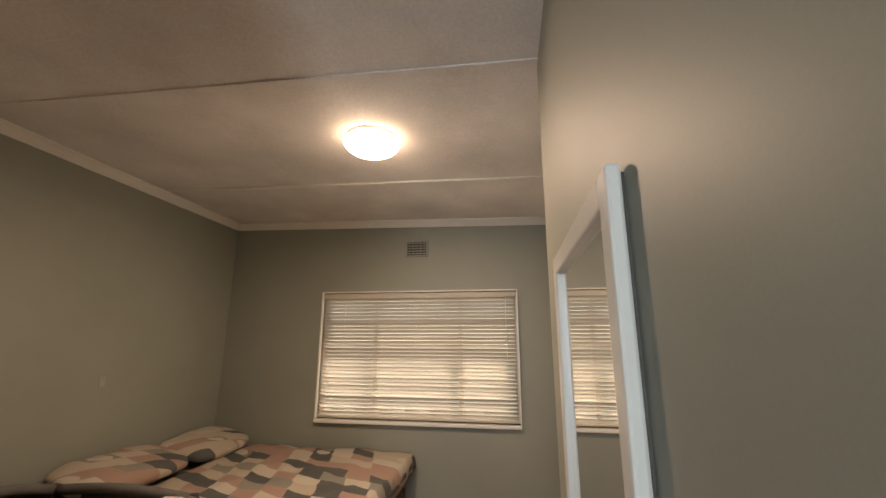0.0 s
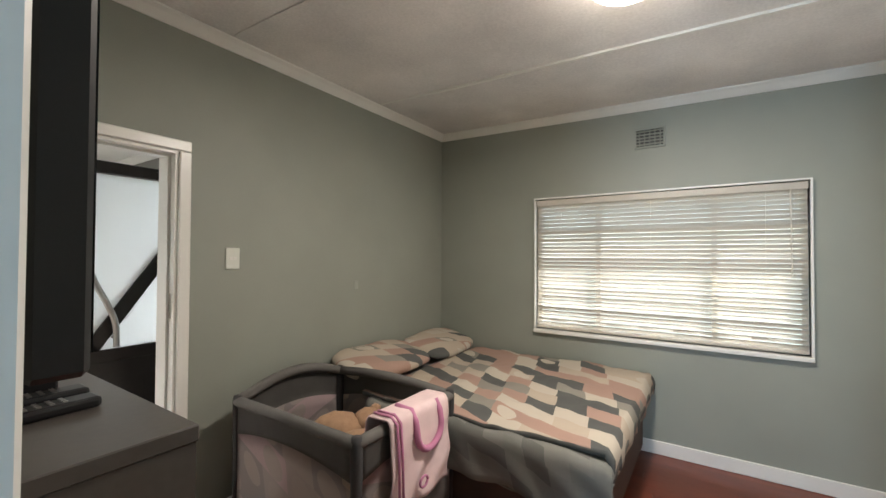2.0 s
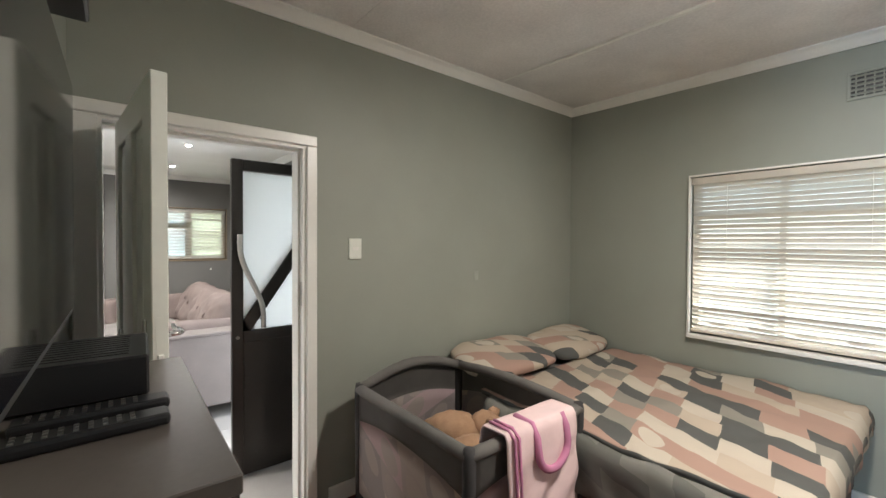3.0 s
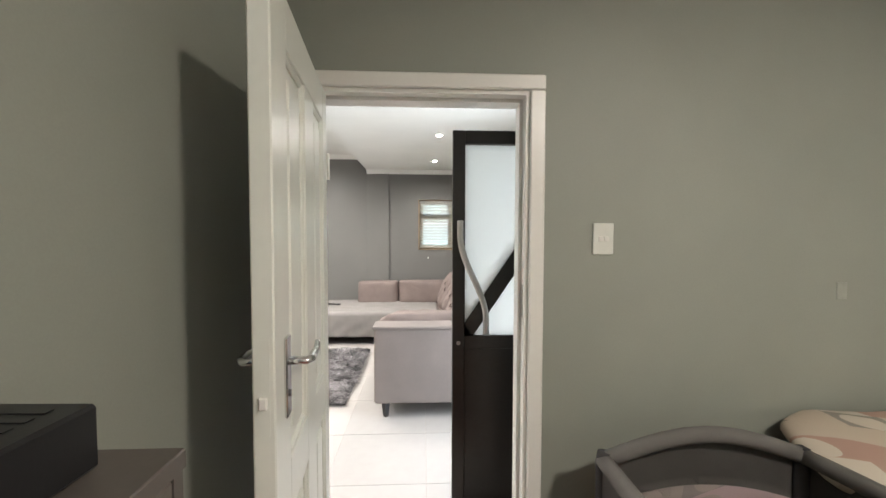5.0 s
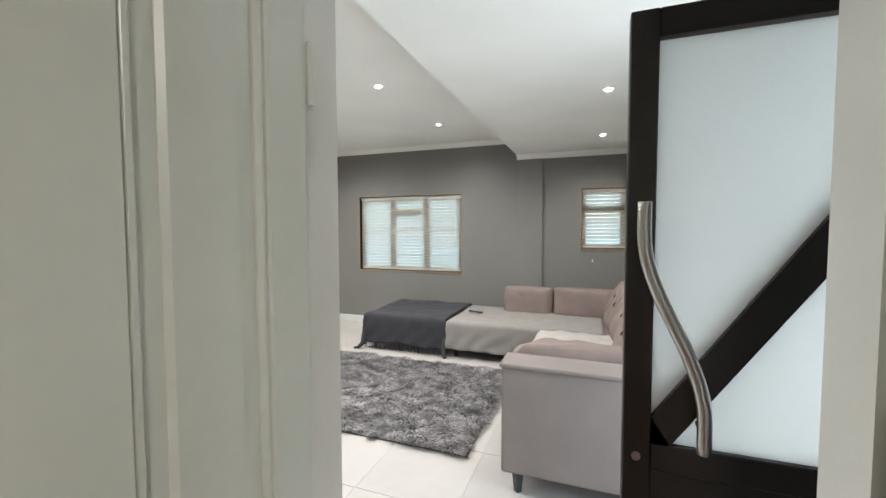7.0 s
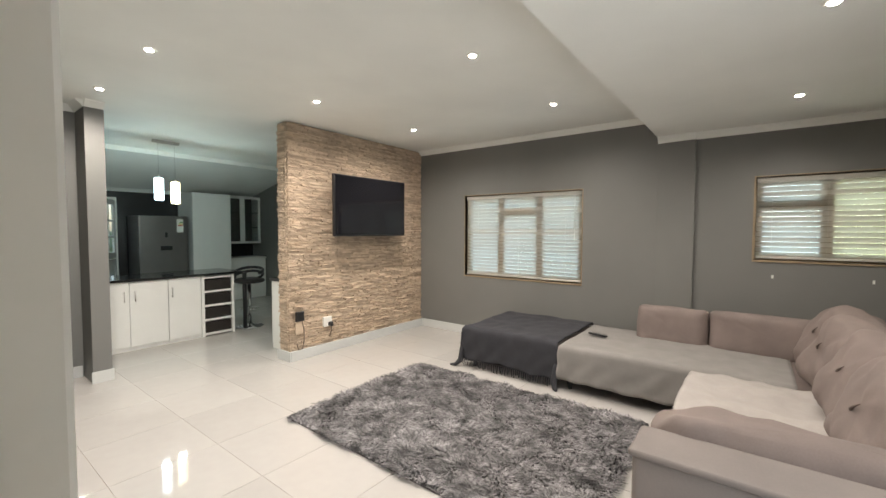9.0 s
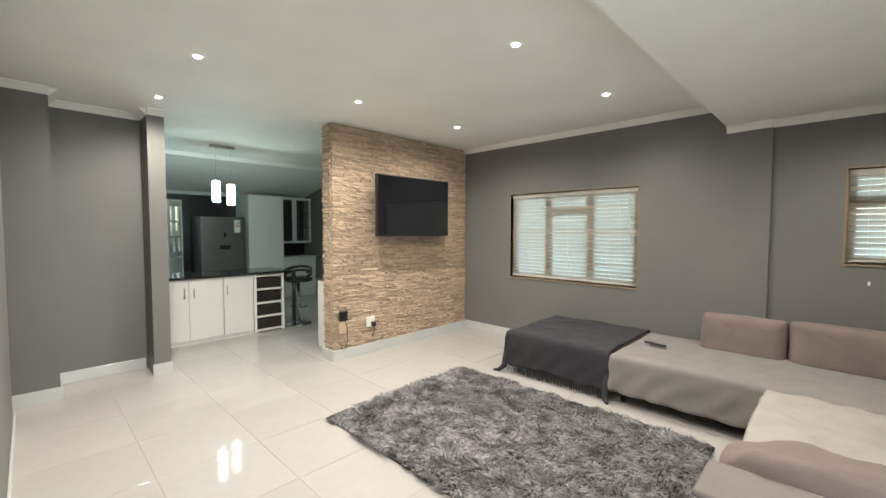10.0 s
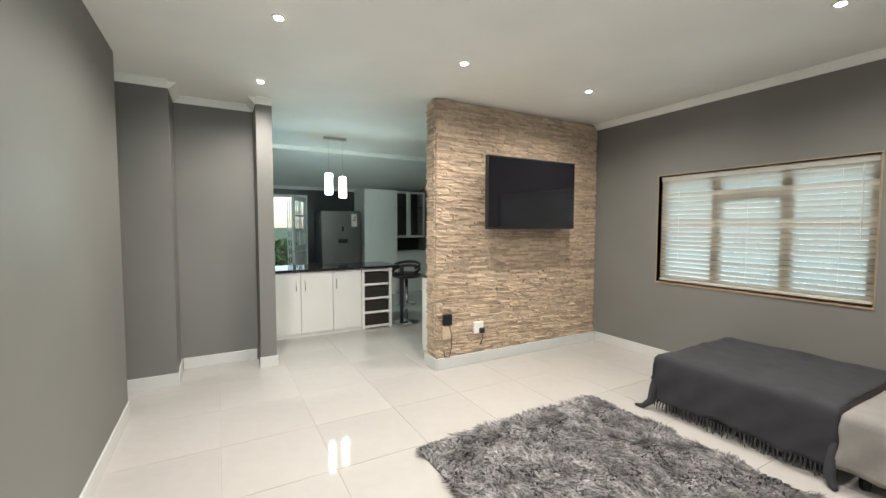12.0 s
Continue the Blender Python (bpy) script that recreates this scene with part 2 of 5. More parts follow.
def tube(bm, pts, radius, sides=10):
    """A round bar along a line of points."""
    rings = []
    pts = [Vector(p) for p in pts]
    for i, p in enumerate(pts):
        d = (pts[min(i + 1, len(pts) - 1)] - pts[max(i - 1, 0)]).normalized()
        a = d.orthogonal().normalized() if i == 0 else (rings[-1][1] - d * rings[-1][1].dot(d)).normalized()
        c = d.cross(a)
        r = radius[i] if isinstance(radius, (list, tuple)) else radius
        rings.append(([bm.verts.new(p + (a * math.cos(k * math.tau / sides) + c * math.sin(k * math.tau / sides)) * r) for k in range(sides)], a))
    for (u, _), (w, _) in zip(rings, rings[1:]):
        for k in range(sides):
            bm.faces.new((u[k], u[(k + 1) % sides], w[(k + 1) % sides], w[k]))
    bm.faces.new(rings[0][0][::-1])
    bm.faces.new(rings[-1][0])
    return bm


def lathe(bm, profile, centre=(0, 0, 0), sides=32):
    """Turned about a vertical axis; profile of (radius, height)."""
    c = Vector(centre)
    rings = []
    for r, z in profile:
        rings.append([bm.verts.new(c + Vector((r * math.cos(k * math.tau / sides), r * math.sin(k * math.tau / sides), z))) for k in range(sides)])
    for u, w in zip(rings, rings[1:]):
        for k in range(sides):
            bm.faces.new((u[k], u[(k + 1) % sides], w[(k + 1) % sides], w[k]))
    bm.faces.new(rings[0][::-1])
    bm.faces.new(rings[-1])
    bmesh.ops.recalc_face_normals(bm, faces=bm.faces)
    return bm


def cushion(sx, sy, sz, e=0.45, puff=0.5, wrinkle=0.012, seed=0, nu=40, nv=20):
    """A soft, pillow-like body centred at its origin."""
    bm = bmesh.new()
    rows = []

    def pw(a, k):
        return math.copysign(abs(a) ** k, a)
    for j in range(nv + 1):
        ph = -math.pi / 2 + math.pi * j / nv
        row = []
        for i in range(nu):
            th = math.tau * i / nu
            cx = pw(math.cos(ph), puff) * pw(math.cos(th), e)
            cy = pw(math.cos(ph), puff) * pw(math.sin(th), e)
            cz = pw(math.sin(ph), 0.9)
            p = Vector((cx * sx / 2, cy * sy / 2, cz * sz / 2))
            w = noise.noise(p * 6 + Vector((seed * 7.1, seed * 3.3, 0))) + 0.5 * noise.noise(p * 14 + Vector((seed, 0, 5)))
            row.append(bm.verts.new(p + Vector((cx, cy, cz)).normalized() * wrinkle * w if p.length > 1e-6 else p))
        rows.append(row)
    for a, b in zip(rows, rows[1:]):
        for i in range(nu):
            bm.faces.new((a[i], a[(i + 1) % nu], b[(i + 1) % nu], b[i]))
    bmesh.ops.remove_doubles(bm, verts=bm.verts, dist=1e-5)
    bmesh.ops.recalc_face_normals(bm, faces=bm.faces)
    return bm


def drape(x0, x1, y0, y1, z, hang, round_r=0.05, step=0.03, wave=0.012, seed=0, thick=0.012, wavy=0.02, ztop=None):
    """A cloth over the box top x0..x1, y0..y1 at height z. hang: how far it falls at (-x, +x, -y, +y)."""
    bm = bmesh.new()
    uv = bm.loops.layers.uv.new("UVMap")
    hx0, hx1, hy0, hy1 = hang
    us = np.arange(x0 - hx0, x1 + hx1 + 1e-6, step)
    vs = np.arange(y0 - hy0, y1 + hy1 + 1e-6, step)

    def fold(a, lo, hi):
        out, drop = a, 0.0
        if a < lo:
            d = lo - a
            out, drop = lo - min(d, round_r) * 0.6, max(0, d - round_r * 0.4)
        elif a > hi:
            d = a - hi
            out, drop = hi + min(d, round_r) * 0.6, max(0, d - round_r * 0.4)
        return out, drop
    grid = []
    flat = {}
    for u in us:
        row = []
        for v in vs:
            px, dx = fold(u, x0, x1)
            py, dy = fold(v, y0, y1)
            q = Vector((u * 3 + seed * 5.3, v * 3, seed))
            w = noise.noise(q) * wave * 1.5 + noise.noise(q * 3.1) * wave
            drop = max(dx, dy)
            pz = (z if ztop is None else ztop(px, py)) + w - drop
            k = min(drop / 0.1, 1.0)
            ripple = math.sin((u + v) * 26 + 3 * noise.noise(q * 0.7)) * wavy * k * min(drop / 0.3, 1)
            if dx:
                px += math.copysign(1, u - x0 - 1e-9) * (ripple + 0.010 * k)
            if dy:
                py += (1 if v > y1 else -1) * (ripple + 0.010 * k)
            vert = bm.verts.new((px, py, pz))
            flat[vert] = (u, v)
            row.append(vert)
        grid.append(row)
    for a, b in zip(grid, grid[1:]):
        for i in range(len(a) - 1):
            f = bm.faces.new((a[i], b[i], b[i + 1], a[i + 1]))
            for lp in f.loops:
                lp[uv].uv = flat[lp.vert]
    bmesh.ops.recalc_face_normals(bm, faces=bm.faces)
    if sum(f.normal.z for f in bm.faces) < 0:
        bmesh.ops.reverse_faces(bm, faces=bm.faces)
    bm.normal_update()
    under = {v: bm.verts.new(v.co - v.normal * thick) for v in [w for r in grid for w in r]}
    for f in list(bm.faces):
        g = bm.faces.new([under[v] for v in reversed(f.verts)])
        for lp in g.loops:
            lp[uv].uv = flat[next(v for v in f.verts if under[v] is lp.vert)]
    rim = grid[0] + [r[-1] for r in grid[1:]] + grid[-1][-2::-1] + [r[0] for r in grid[-2:0:-1]]
    for v, w in zip(rim, rim[1:] + rim[:1]):
        bm.faces.new((v, w, under[w], under[v]))
    bmesh.ops.recalc_face_normals(bm, faces=bm.faces)
    return bm


def finish(name, bm, material, smooth=None):
    me = bpy.data.meshes.new(name)
    bm.to_mesh(me)
    bm.free()
    me.materials.append(material)
    if smooth:
        me.polygons.foreach_set("use_smooth", [True] * len(me.polygons))
    return new(name, me)


def part(name, bm, material, parent, label="", smooth=False):
    ob = finish(name, bm, material, smooth)
    ob.parent = parent
    if label:
        ob["label"] = label
    return ob


def piece(name, me, parent, at, rot=(0, 0, 0), scale=(1, 1, 1)):
    """One more object on a shared mesh."""
    ob = new(name, me)
    ob.parent = parent
    ob.matrix_basis = Matrix.LocRotScale(Vector(at), Euler(rot), Vector(scale))
    return ob


def shared(name, bm, material, smooth=False):
    me = bpy.data.meshes.new(name)
    bm.to_mesh(me)
    bm.free()
    me.materials.append(material)
    if smooth:
        me.polygons.foreach_set("use_smooth", [True] * len(me.polygons))
    return me


def thing(name, at, label, category, group="", rz=0.0, kind=""):
    ob = new(name)
    ob.matrix_basis = pose(*at, 0, 0, rz)
    ob.empty_display_size = 0.1
    return tagged(ob, label, category, group, kind)


def setting(name, bm, material, label, category, smooth=False):
    return tagged(finish(name, bm, material, smooth), label, category, kind="structure")


def wall(name, x0, y0, x1, y1, z1, openings, material, label, along, z0=0.0):
    """A wall box with openings (a0, a1, z0, z1) cut through it, measured along 'x' or 'y'."""
    bm = bmesh.new()
    a0, a1 = (x0, x1) if along == "x" else (y0, y1)

    def put(p, q, lo, hi):
        if q - p > 1e-4 and hi - lo > 1e-4:
            if along == "x":
                box(bm, p, y0, lo, q, y1, hi)
            else:
                box(bm, x0, p, lo, x1, q, hi)
    at = a0
    for p, q, lo, hi in sorted(openings):
        put(at, p, z0, z1)
        put(p, q, z0, lo)
        put(p, q, hi, z1)
        at = q
    put(at, a1, z0, z1)
    return setting(name, bm, material, label, "wall")


def strip_profile(bm, a, b, prof, up=(0, 0, 1), inward=(1, 0, 0)):
    """A moulding: profile of (out, up) swept from a to b."""
    a, b, n, u = Vector(a), Vector(b), Vector(inward), Vector(up)
    ra = [bm.verts.new(a + n * o + u * h) for o, h in prof]
    rb = [bm.verts.new(b + n * o + u * h) for o, h in prof]
    k = len(prof)
    for i in range(k):
        bm.faces.new((ra[i], ra[(i + 1) % k], rb[(i + 1) % k], rb[i]))
    bm.faces.new(ra[::-1])
    bm.faces.new(rb)
    bmesh.ops.recalc_face_normals(bm, faces=bm.faces)
    return bm


CORNICE = [(0, 0), (0, -0.062), (0.010, -0.062), (0.016, -0.052), (0.040, -0.024), (0.054, -0.014), (0.060, -0.010), (0.060, 0)]

# ---- bedroom shell ----
WX, LX = -2.675, -2.845            # bedroom and lounge faces of the wall between them
NY = 4.218                       # bedroom window wall
SY = 0.73                        # bedroom face of the television wall
DOOR = (0.815, 1.707, 0.0, 2.06)
BWIN = (-1.641, 0.217, 0.862, 2.015)
wall("wall_west", LX, -3.21, WX, 4.47, BCEIL, [DOOR], M_SAGE, "sage green plaster wall between bedroom and lounge", "y")
wall("wall_north", WX, NY, 1.45, NY + 0.2, BCEIL, [BWIN], M_SAGE, "sage green plaster wall with the bedroom window", "x")
wall("wall_south", WX, SY - 0.14, -0.518, SY, BCEIL, [], M_SAGE, "sage green plaster wall behind the television", "x")
wall("wall_passage_west", -0.63, -1.8, -0.518, SY - 0.14, BCEIL, [], M_SAGE, "sage green passage wall", "y")
setting("trim_passage_opening", B(-0.518, SY - 0.15, 0, -0.506, SY - 0.002, BCEIL - 0.07, bevel=0.002), M_WHITE, "white painted lining at the passage opening", "trim")
wall("wall_passage_east", 0.30, -1.8, 0.42, 2.0, BCEIL, [], M_SAGE, "sage green wall carrying the mirror", "y")
wall("wall_passage_south", -0.63, -1.95, 0.42, -1.8, BCEIL, [(-0.45, 0.17, 0.9, 2.2)], M_SAGE, "sage green passage end wall with a window", "x")
wall("wall_alcove", 0.42, 1.85, 1.26, 2.0, BCEIL, [], M_SAGE, "sage green wall beside the wardrobe", "x")
wall("wall_east", 1.26, 1.85, 1.45, NY, BCEIL, [], M_SAGE, "sage green wall behind the wardrobe", "y")
setting("floor_base", B(-2.83, -1.95, -0.12, 1.45, 4.47, -0.022), M_BEDBASE, "concrete bed under the bedroom floor", "floor")


def bceil(x):
    """Underside of the old bedroom ceiling, which sags a little towards the wardrobe."""
    return 2.765 - 0.022 * (x - WX)


bm = bmesh.new()
cv = [bm.verts.new((x, y, bceil(x) + dz)) for dz in (0, 0.16) for x, y in ((-2.83, -1.95), (1.45, -1.95), (1.45, 4.47), (-2.83, 4.47))]
for f in ((3, 2, 1, 0), (4, 5, 6, 7), (0, 1, 5, 4), (1, 2, 6, 5), (2, 3, 7, 6), (3, 0, 4, 7)):
    bm.faces.new([cv[i] for i in f])
setting("ceiling", bm, M_OLDCEIL, "patchy off-white bedroom ceiling board", "ceiling")

bm = bmesh.new()
strip_profile(bm, (WX, SY, bceil(WX)), (WX, NY, bceil(WX)), CORNICE, inward=(1, 0, 0))
setting("cornice_west", bm, M_WHITE, "white plaster cornice along the bedroom wall", "cornice")
bm = bmesh.new()
strip_profile(bm, (WX, NY, bceil(WX)), (0.66, NY, bceil(0.66)), CORNICE, inward=(0, -1, 0))
setting("cornice_north", bm, M_WHITE, "white plaster cornice above the bedroom window", "cornice")
bm = bmesh.new()
strip_profile(bm, (WX, SY, bceil(WX)), (-0.518, SY, bceil(-0.518)), CORNICE, inward=(0, 1, 0))
setting("cornice_south", bm, M_WHITE, "white plaster cornice above the television", "cornice")
for y, half, drop, paint in ((1.965, 0.022, 0.006, M_OLDCEIL), (3.195, 0.013, 0.012, M_WHITE)):
    bm = bmesh.new()
    n = 24
    for i in range(n):
        xa, xb = WX + 0.08 + (0.66 - WX) * i / n, WX + 0.08 + (0.66 - WX) * (i + 1) / n
        fade = drop * min(1.0, 3.2 * math.sin(math.pi * (i + 0.5) / n) ** 2)
        box(bm, xa, y - half, bceil(xb) - 0.001 - fade, xb, y + half, bceil(xa) + 0.004)
    setting("trim_ceiling_strip", bm, paint, "painted cover strip over a ceiling board joint", "trim")
setting("baseboard_north", B(WX, NY - 0.016, 0, 0.66, NY, 0.10, bevel=0.004), M_WHITE, "white painted skirting under the bedroom window", "baseboard")
setting("baseboard_west", B(WX, 1.83, 0, WX + 0.016, NY - 0.017, 0.10, bevel=0.004), M_WHITE, "white painted skirting beside the door", "baseboard")


# ---- windows and blinds ----
def window(name, at, w, h, rz, mullions, transoms, label, frame_mat, depth=0.05, bar=0.045, mid=None):
    """Local x across, y outward, z up; mullions at fractions; transoms (x0, x1, z) in fractions."""
    th = thing(name, at, label, "window", rz=rz, kind="structure")
    mid = mid or bar
    part("window_frame", B(0, 0, 0, w, depth, bar), frame_mat, th)
    part("window_frame", B(0, 0, h - bar, w, depth, h), frame_mat, th)
    part("window_frame", B(0, 0, bar, bar, depth, h - bar), frame_mat, th)
    part("window_frame", B(w - bar, 0, bar, w, depth, h - bar), frame_mat, th)
    for m in mullions:
        part("mullion", B(w * m - mid / 2, 0.002, bar, w * m + mid / 2, depth - 0.002, h - bar), frame_mat, th)
    for a, b, z in transoms:
        part("transom", B(w * a + (mid if a else bar) / (2 if a else 1), 0.004, h * z - mid / 2, w * b - (mid if b < 1 else bar) / (2 if b < 1 else 1), depth - 0.004, h * z + mid / 2), frame_mat, th)
    xs = [0] + list(mullions) + [1]
    for a, b in zip(xs, xs[1:]):
        pn = part("pane", B(w * a + 0.01, depth * 0.45, 0.01, w * b - 0.01, depth * 0.45 + 0.004, h - 0.01), M_GLASS, th)
        pn.visible_shadow = False
    return th


def blind(at, w, h, rz, pitch, slat, tilt, material, label, group=""):
    th = thing("venetian_blind", at, label, "blind", group, rz=rz)
    part("headrail", B(0, -0.02, h - 0.05, w, 0.03, h, bevel=0.003), material, th)
    part("bottom_rail", B(0.004, -0.022, 0.004, w - 0.004, 0.022, 0.024, bevel=0.004), material, th)
    bm = bmesh.new()
    k = 4
    top = [bm.verts.new((x, slat * (j / k - 0.5), 0.0022 - 0.0025 * (2 * j / k - 1) ** 2 + 0.0)) for x in (0.003, w - 0.003) for j in range(k + 1)]
    for j in range(k):
        bm.faces.new((top[j], top[j + 1], top[k + 2 + j], top[k + 1 + j]))
    bmesh.ops.solidify(bm, geom=bm.faces[:], thickness=0.0009)
    me = shared("slat", bm, material)
    n = round((h - 0.105) / pitch) + 1
    pitch = (h - 0.105) / (n - 1)
    rnd = random.Random(int(w * 1000))
    for i in range(n):
        piece("slat", me, th, (0, 0, 0.045 + pitch * i), (radians(tilt + rnd.uniform(-0.9, 0.9)), 0, radians(rnd.uniform(-0.03, 0.03))))
    for f in (0.12, 0.5, 0.88):
        part("cord", tube(bmesh.new(), [(w * f, -slat * 0.42, 0.02), (w * f, -slat * 0.42, h - 0.04)], 0.0012, 5), material, th)
    part("tilt_wand", tube(bmesh.new(), [(w * 0.95, -0.035, h - 0.04), (w * 0.952, -0.04, h * 0.45)], 0.004, 6), material, th)
    return th


window("window_1", (BWIN[0], NY + 0.06, BWIN[2]), BWIN[1] - BWIN[0], BWIN[3] - BWIN[2], 0, (0.28, 0.72), ((0.0, 0.28, 0.76), (0.28, 0.72, 0.76), (0.72, 1.0, 0.76)), "cream framed bedroom window behind a closed venetian blind", M_CREAM, bar=0.034)
blind((BWIN[0] + 0.008, NY - 0.004, BWIN[2] + 0.012), BWIN[1] - BWIN[0] - 0.016, BWIN[3] - BWIN[2] - 0.02, 0, 0.0335, 0.037, -54, M_SLATCREAM, "cream venetian blind nearly closed in the bedroom window")
bm = bmesh.new()
x0, x1, z0, z1 = BWIN
box(bm, x0 - 0.012, NY - 0.045, z0 - 0.03, x1 + 0.012, NY + 0.09, z0, bevel=0.004)
setting("window_sill", bm, M_WHITE, "white painted bedroom window sill", "sill")
bm = bmesh.new()
box(bm, x0 - 0.012, NY - 0.034, z1, x1 + 0.012, NY + 0.085, z1 + 0.012)
box(bm, x0 - 0.012, NY - 0.034, z0 + 0.001, x0, NY + 0.085, z1 - 0.001)
box(bm, x1, NY - 0.034, z0 + 0.001, x1 + 0.012, NY + 0.085, z1 - 0.001)
setting("window_reveal_trim", bm, M_WHITE, "white painted lining of the bedroom window", "trim")
window("window_2", (-0.45, -1.85, 0.9), 0.62, 1.3, 0, (0.5,), (), "white framed passage window", M_WHITE)

lamp("bedroom_window_daylight", "AREA", pose((BWIN[0] + BWIN[1]) / 2, NY + 0.16, (BWIN[2] + BWIN[3]) / 2, 90, 0, 180), 2.4, (0.93, 0.98, 1.0), BWIN[1] - BWIN[0], BWIN[3] - BWIN[2])


# ---- bedroom door ----
def door_frame(name):
    th = thing(name, (LX, DOOR[0], 0), "white painted door frame of the bedroom", "door frame", kind="structure")
    w, d, h = DOOR[1] - DOOR[0], WX - LX, 2.06
    part("jamb", B(-0.005, 0, 0, d + 0.005, 0.022, h - 0.022), M_WHITE, th)
    jr = part("jamb", B(-0.005, w - 0.022, 0, d + 0.005, w, h - 0.022), M_WHITE, th)
    part("head_lining", B(-0.005, 0, h - 0.022, d + 0.005, w, h), M_WHITE, th)
    part("door_stop", B(d - 0.065, w - 0.036, 0, d - 0.045, w - 0.0225, h - 0.036), M_WHITE, th)
    part("door_stop", B(d - 0.065, 0.0225, h - 0.036, d - 0.045, w - 0.0225, h - 0.0225), M_WHITE, th)
    part("strike_plate", B(d - 0.042, w - 0.024, 1.17, d - 0.018, w - 0.0205, 1.30), M_STEEL, th, "worn steel strike plate")
    for x, sgn in ((d + 0.005, 1), (-0.005, -1)):
        a, b = (x, x + 0.02) if sgn > 0 else (x - 0.055, x)
        for y0, y1 in ((-0.075, 0.008), (w - 0.008, w + 0.050)):
            part("architrave", B(a, y0, 0, b, y1, h - 0.008, bevel=0.005), M_WHITE, th)
        part("architrave", B(a, -0.075, h - 0.006, b, w + 0.050, h + 0.050, bevel=0.005), M_WHITE, th)
    return th


door_frame("door_1")


def panel_door():
    """Hinged at its origin, running along local x; the face towards +y has the lever."""
    w, h, t = 0.785, 2.015, 0.043
    th = thing("panel_door", (-2.672, 0.923, 0.008), "cream painted panelled bedroom door standing open", "door", rz=6.0)
    cols = ((0.095, 0.298), (0.44, 0.655))
    rails = [(0, 0.2), (0.86, 0.99), (h - 0.115, h)]
    part("stile", B(0, -t, 0, cols[0][0], 0, h, bevel=0.003), M_CREAM, th)
    part("stile", B(cols[1][1], -t, 0, w, 0, h, bevel=0.003), M_CREAM, th)
    part("muntin", B(cols[0][1], -t, 0.2, cols[1][0], 0, h - 0.115, bevel=0.003), M_CREAM, th)
    for a, b in rails:
        part("rail", B(cols[0][0], -t + 0.0005, a, cols[1][1], -0.0005, b, bevel=0.003), M_CREAM, th)
    for x0, x1 in cols:
        for z0, z1 in ((0.2, 0.86), (0.99, h - 0.115)):
            bm = bmesh.new()
            box(bm, x0 - 0.005, -t + 0.014, z0 - 0.005, x1 + 0.005, -0.014, z1 + 0.005)
            box(bm, x0 + 0.045, -t + 0.006, z0 + 0.045, x1 - 0.045, -0.006, z1 - 0.045, bevel=0.006)
            part("panel", bm, M_CREAM, th)
            bm = bmesh.new()
            for q in ((x0, z0, x0 + 0.016, z1), (x1 - 0.016, z0, x1, z1), (x0 + 0.016, z0, x1 - 0.016, z0 + 0.016), (x0 + 0.016, z1 - 0.016, x1 - 0.016, z1)):
                box(bm, q[0], -0.018, q[1], q[2], -0.004, q[3], bevel=0.005)
            part("bead", bm, M_CREAM, th)
    x = w - 0.09
    zc = 1.205
    for s in (1, -1):
        y = 0 if s > 0 else -t
        plate = part("handle_plate", B(x - 0.02, y + (0 if s > 0 else -0.007), zc - 0.10, x + 0.02, y + (0.007 if s > 0 else 0), zc + 0.075, bevel=0.003), M_CHROME, th, "chrome lever lock plate")
        lv = bmesh.new()
        tube(lv, [(x, y, zc + 0.02), (x, y + s * 0.045, zc + 0.02), (x - 0.012, y + s * 0.052, zc + 0.021), (x - 0.05, y + s * 0.052, zc + 0.024), (x - 0.09, y + s * 0.050, zc + 0.018), (x - 0.115, y + s * 0.048, zc + 0.03)], [0.009, 0.009, 0.009, 0.008, 0.0075, 0.006], 10)
        part("lever", lv, M_CHROME, plate, "curved chrome lever", True)
        part("keyhole", tube(bmesh.new(), [(x, y, zc - 0.05), (x, y + s * 0.009, zc - 0.05)], 0.008, 10), M_BLACK, plate)
    part("latch_plate", B(w - 0.0005, -t + 0.010, zc - 0.10, w + 0.001, -0.010, zc + 0.09), M_CREAM, th, "painted latch plate")
    part("latch_bolt", B(w + 0.001, -t + 0.014, zc - 0.045, w + 0.010, -0.014, zc - 0.02, bevel=0.002), M_WHITE, th)
    for z in (0.25, 1.75):
        part("hinge", tube(bmesh.new(), [(-0.006, 0.004, z - 0.05), (-0.006, 0.004, z + 0.05)], 0.006, 8), M_CREAM, th)
    return th


panel_door()


# ---- bedroom fittings ----
def dome_lamp(x, y):
    th = thing("ceiling_lamp", (x, y, bceil(x)), "round opal glass ceiling lamp, lit", "lamp")
    part("base_ring", lathe(bmesh.new(), [(0.150, 0), (0.155, -0.008), (0.148, -0.03), (0.13, -0.03)]), M_WHITE, th, smooth=True)
    prof = [(0.164 * math.sin(a), -0.03 - 0.075 * math.cos(a)) for a in [math.pi / 2 * k / 10 for k in range(10, 0, -1)]] + [(0.004, -0.105)]
    part("shade", lathe(bmesh.new(), prof), M_LAMPGLASS, th, "lit opal glass dome", True)
    return th


dome_lamp(-0.612, 2.53)
lamp("bedroom_bulb", "AREA", pose(-0.612, 2.53, bceil(-0.612) - 0.108), BEDROOM_W * 1.85, WARM, 0.16)
# added fill light in mid-air below the dome, for upper walls and ceiling; no fitting here
lamp("bedroom_fill", "POINT", pose(-0.612, 2.53, bceil(-0.612) - 0.36), BEDROOM_W * 0.13, WARM, 0.12)
lamp("passage_daylight", "AREA", pose(-0.14, -1.76, 1.55, 90, 0, 0), 24, (0.52, 0.77, 1.0), 0.6, 1.25)


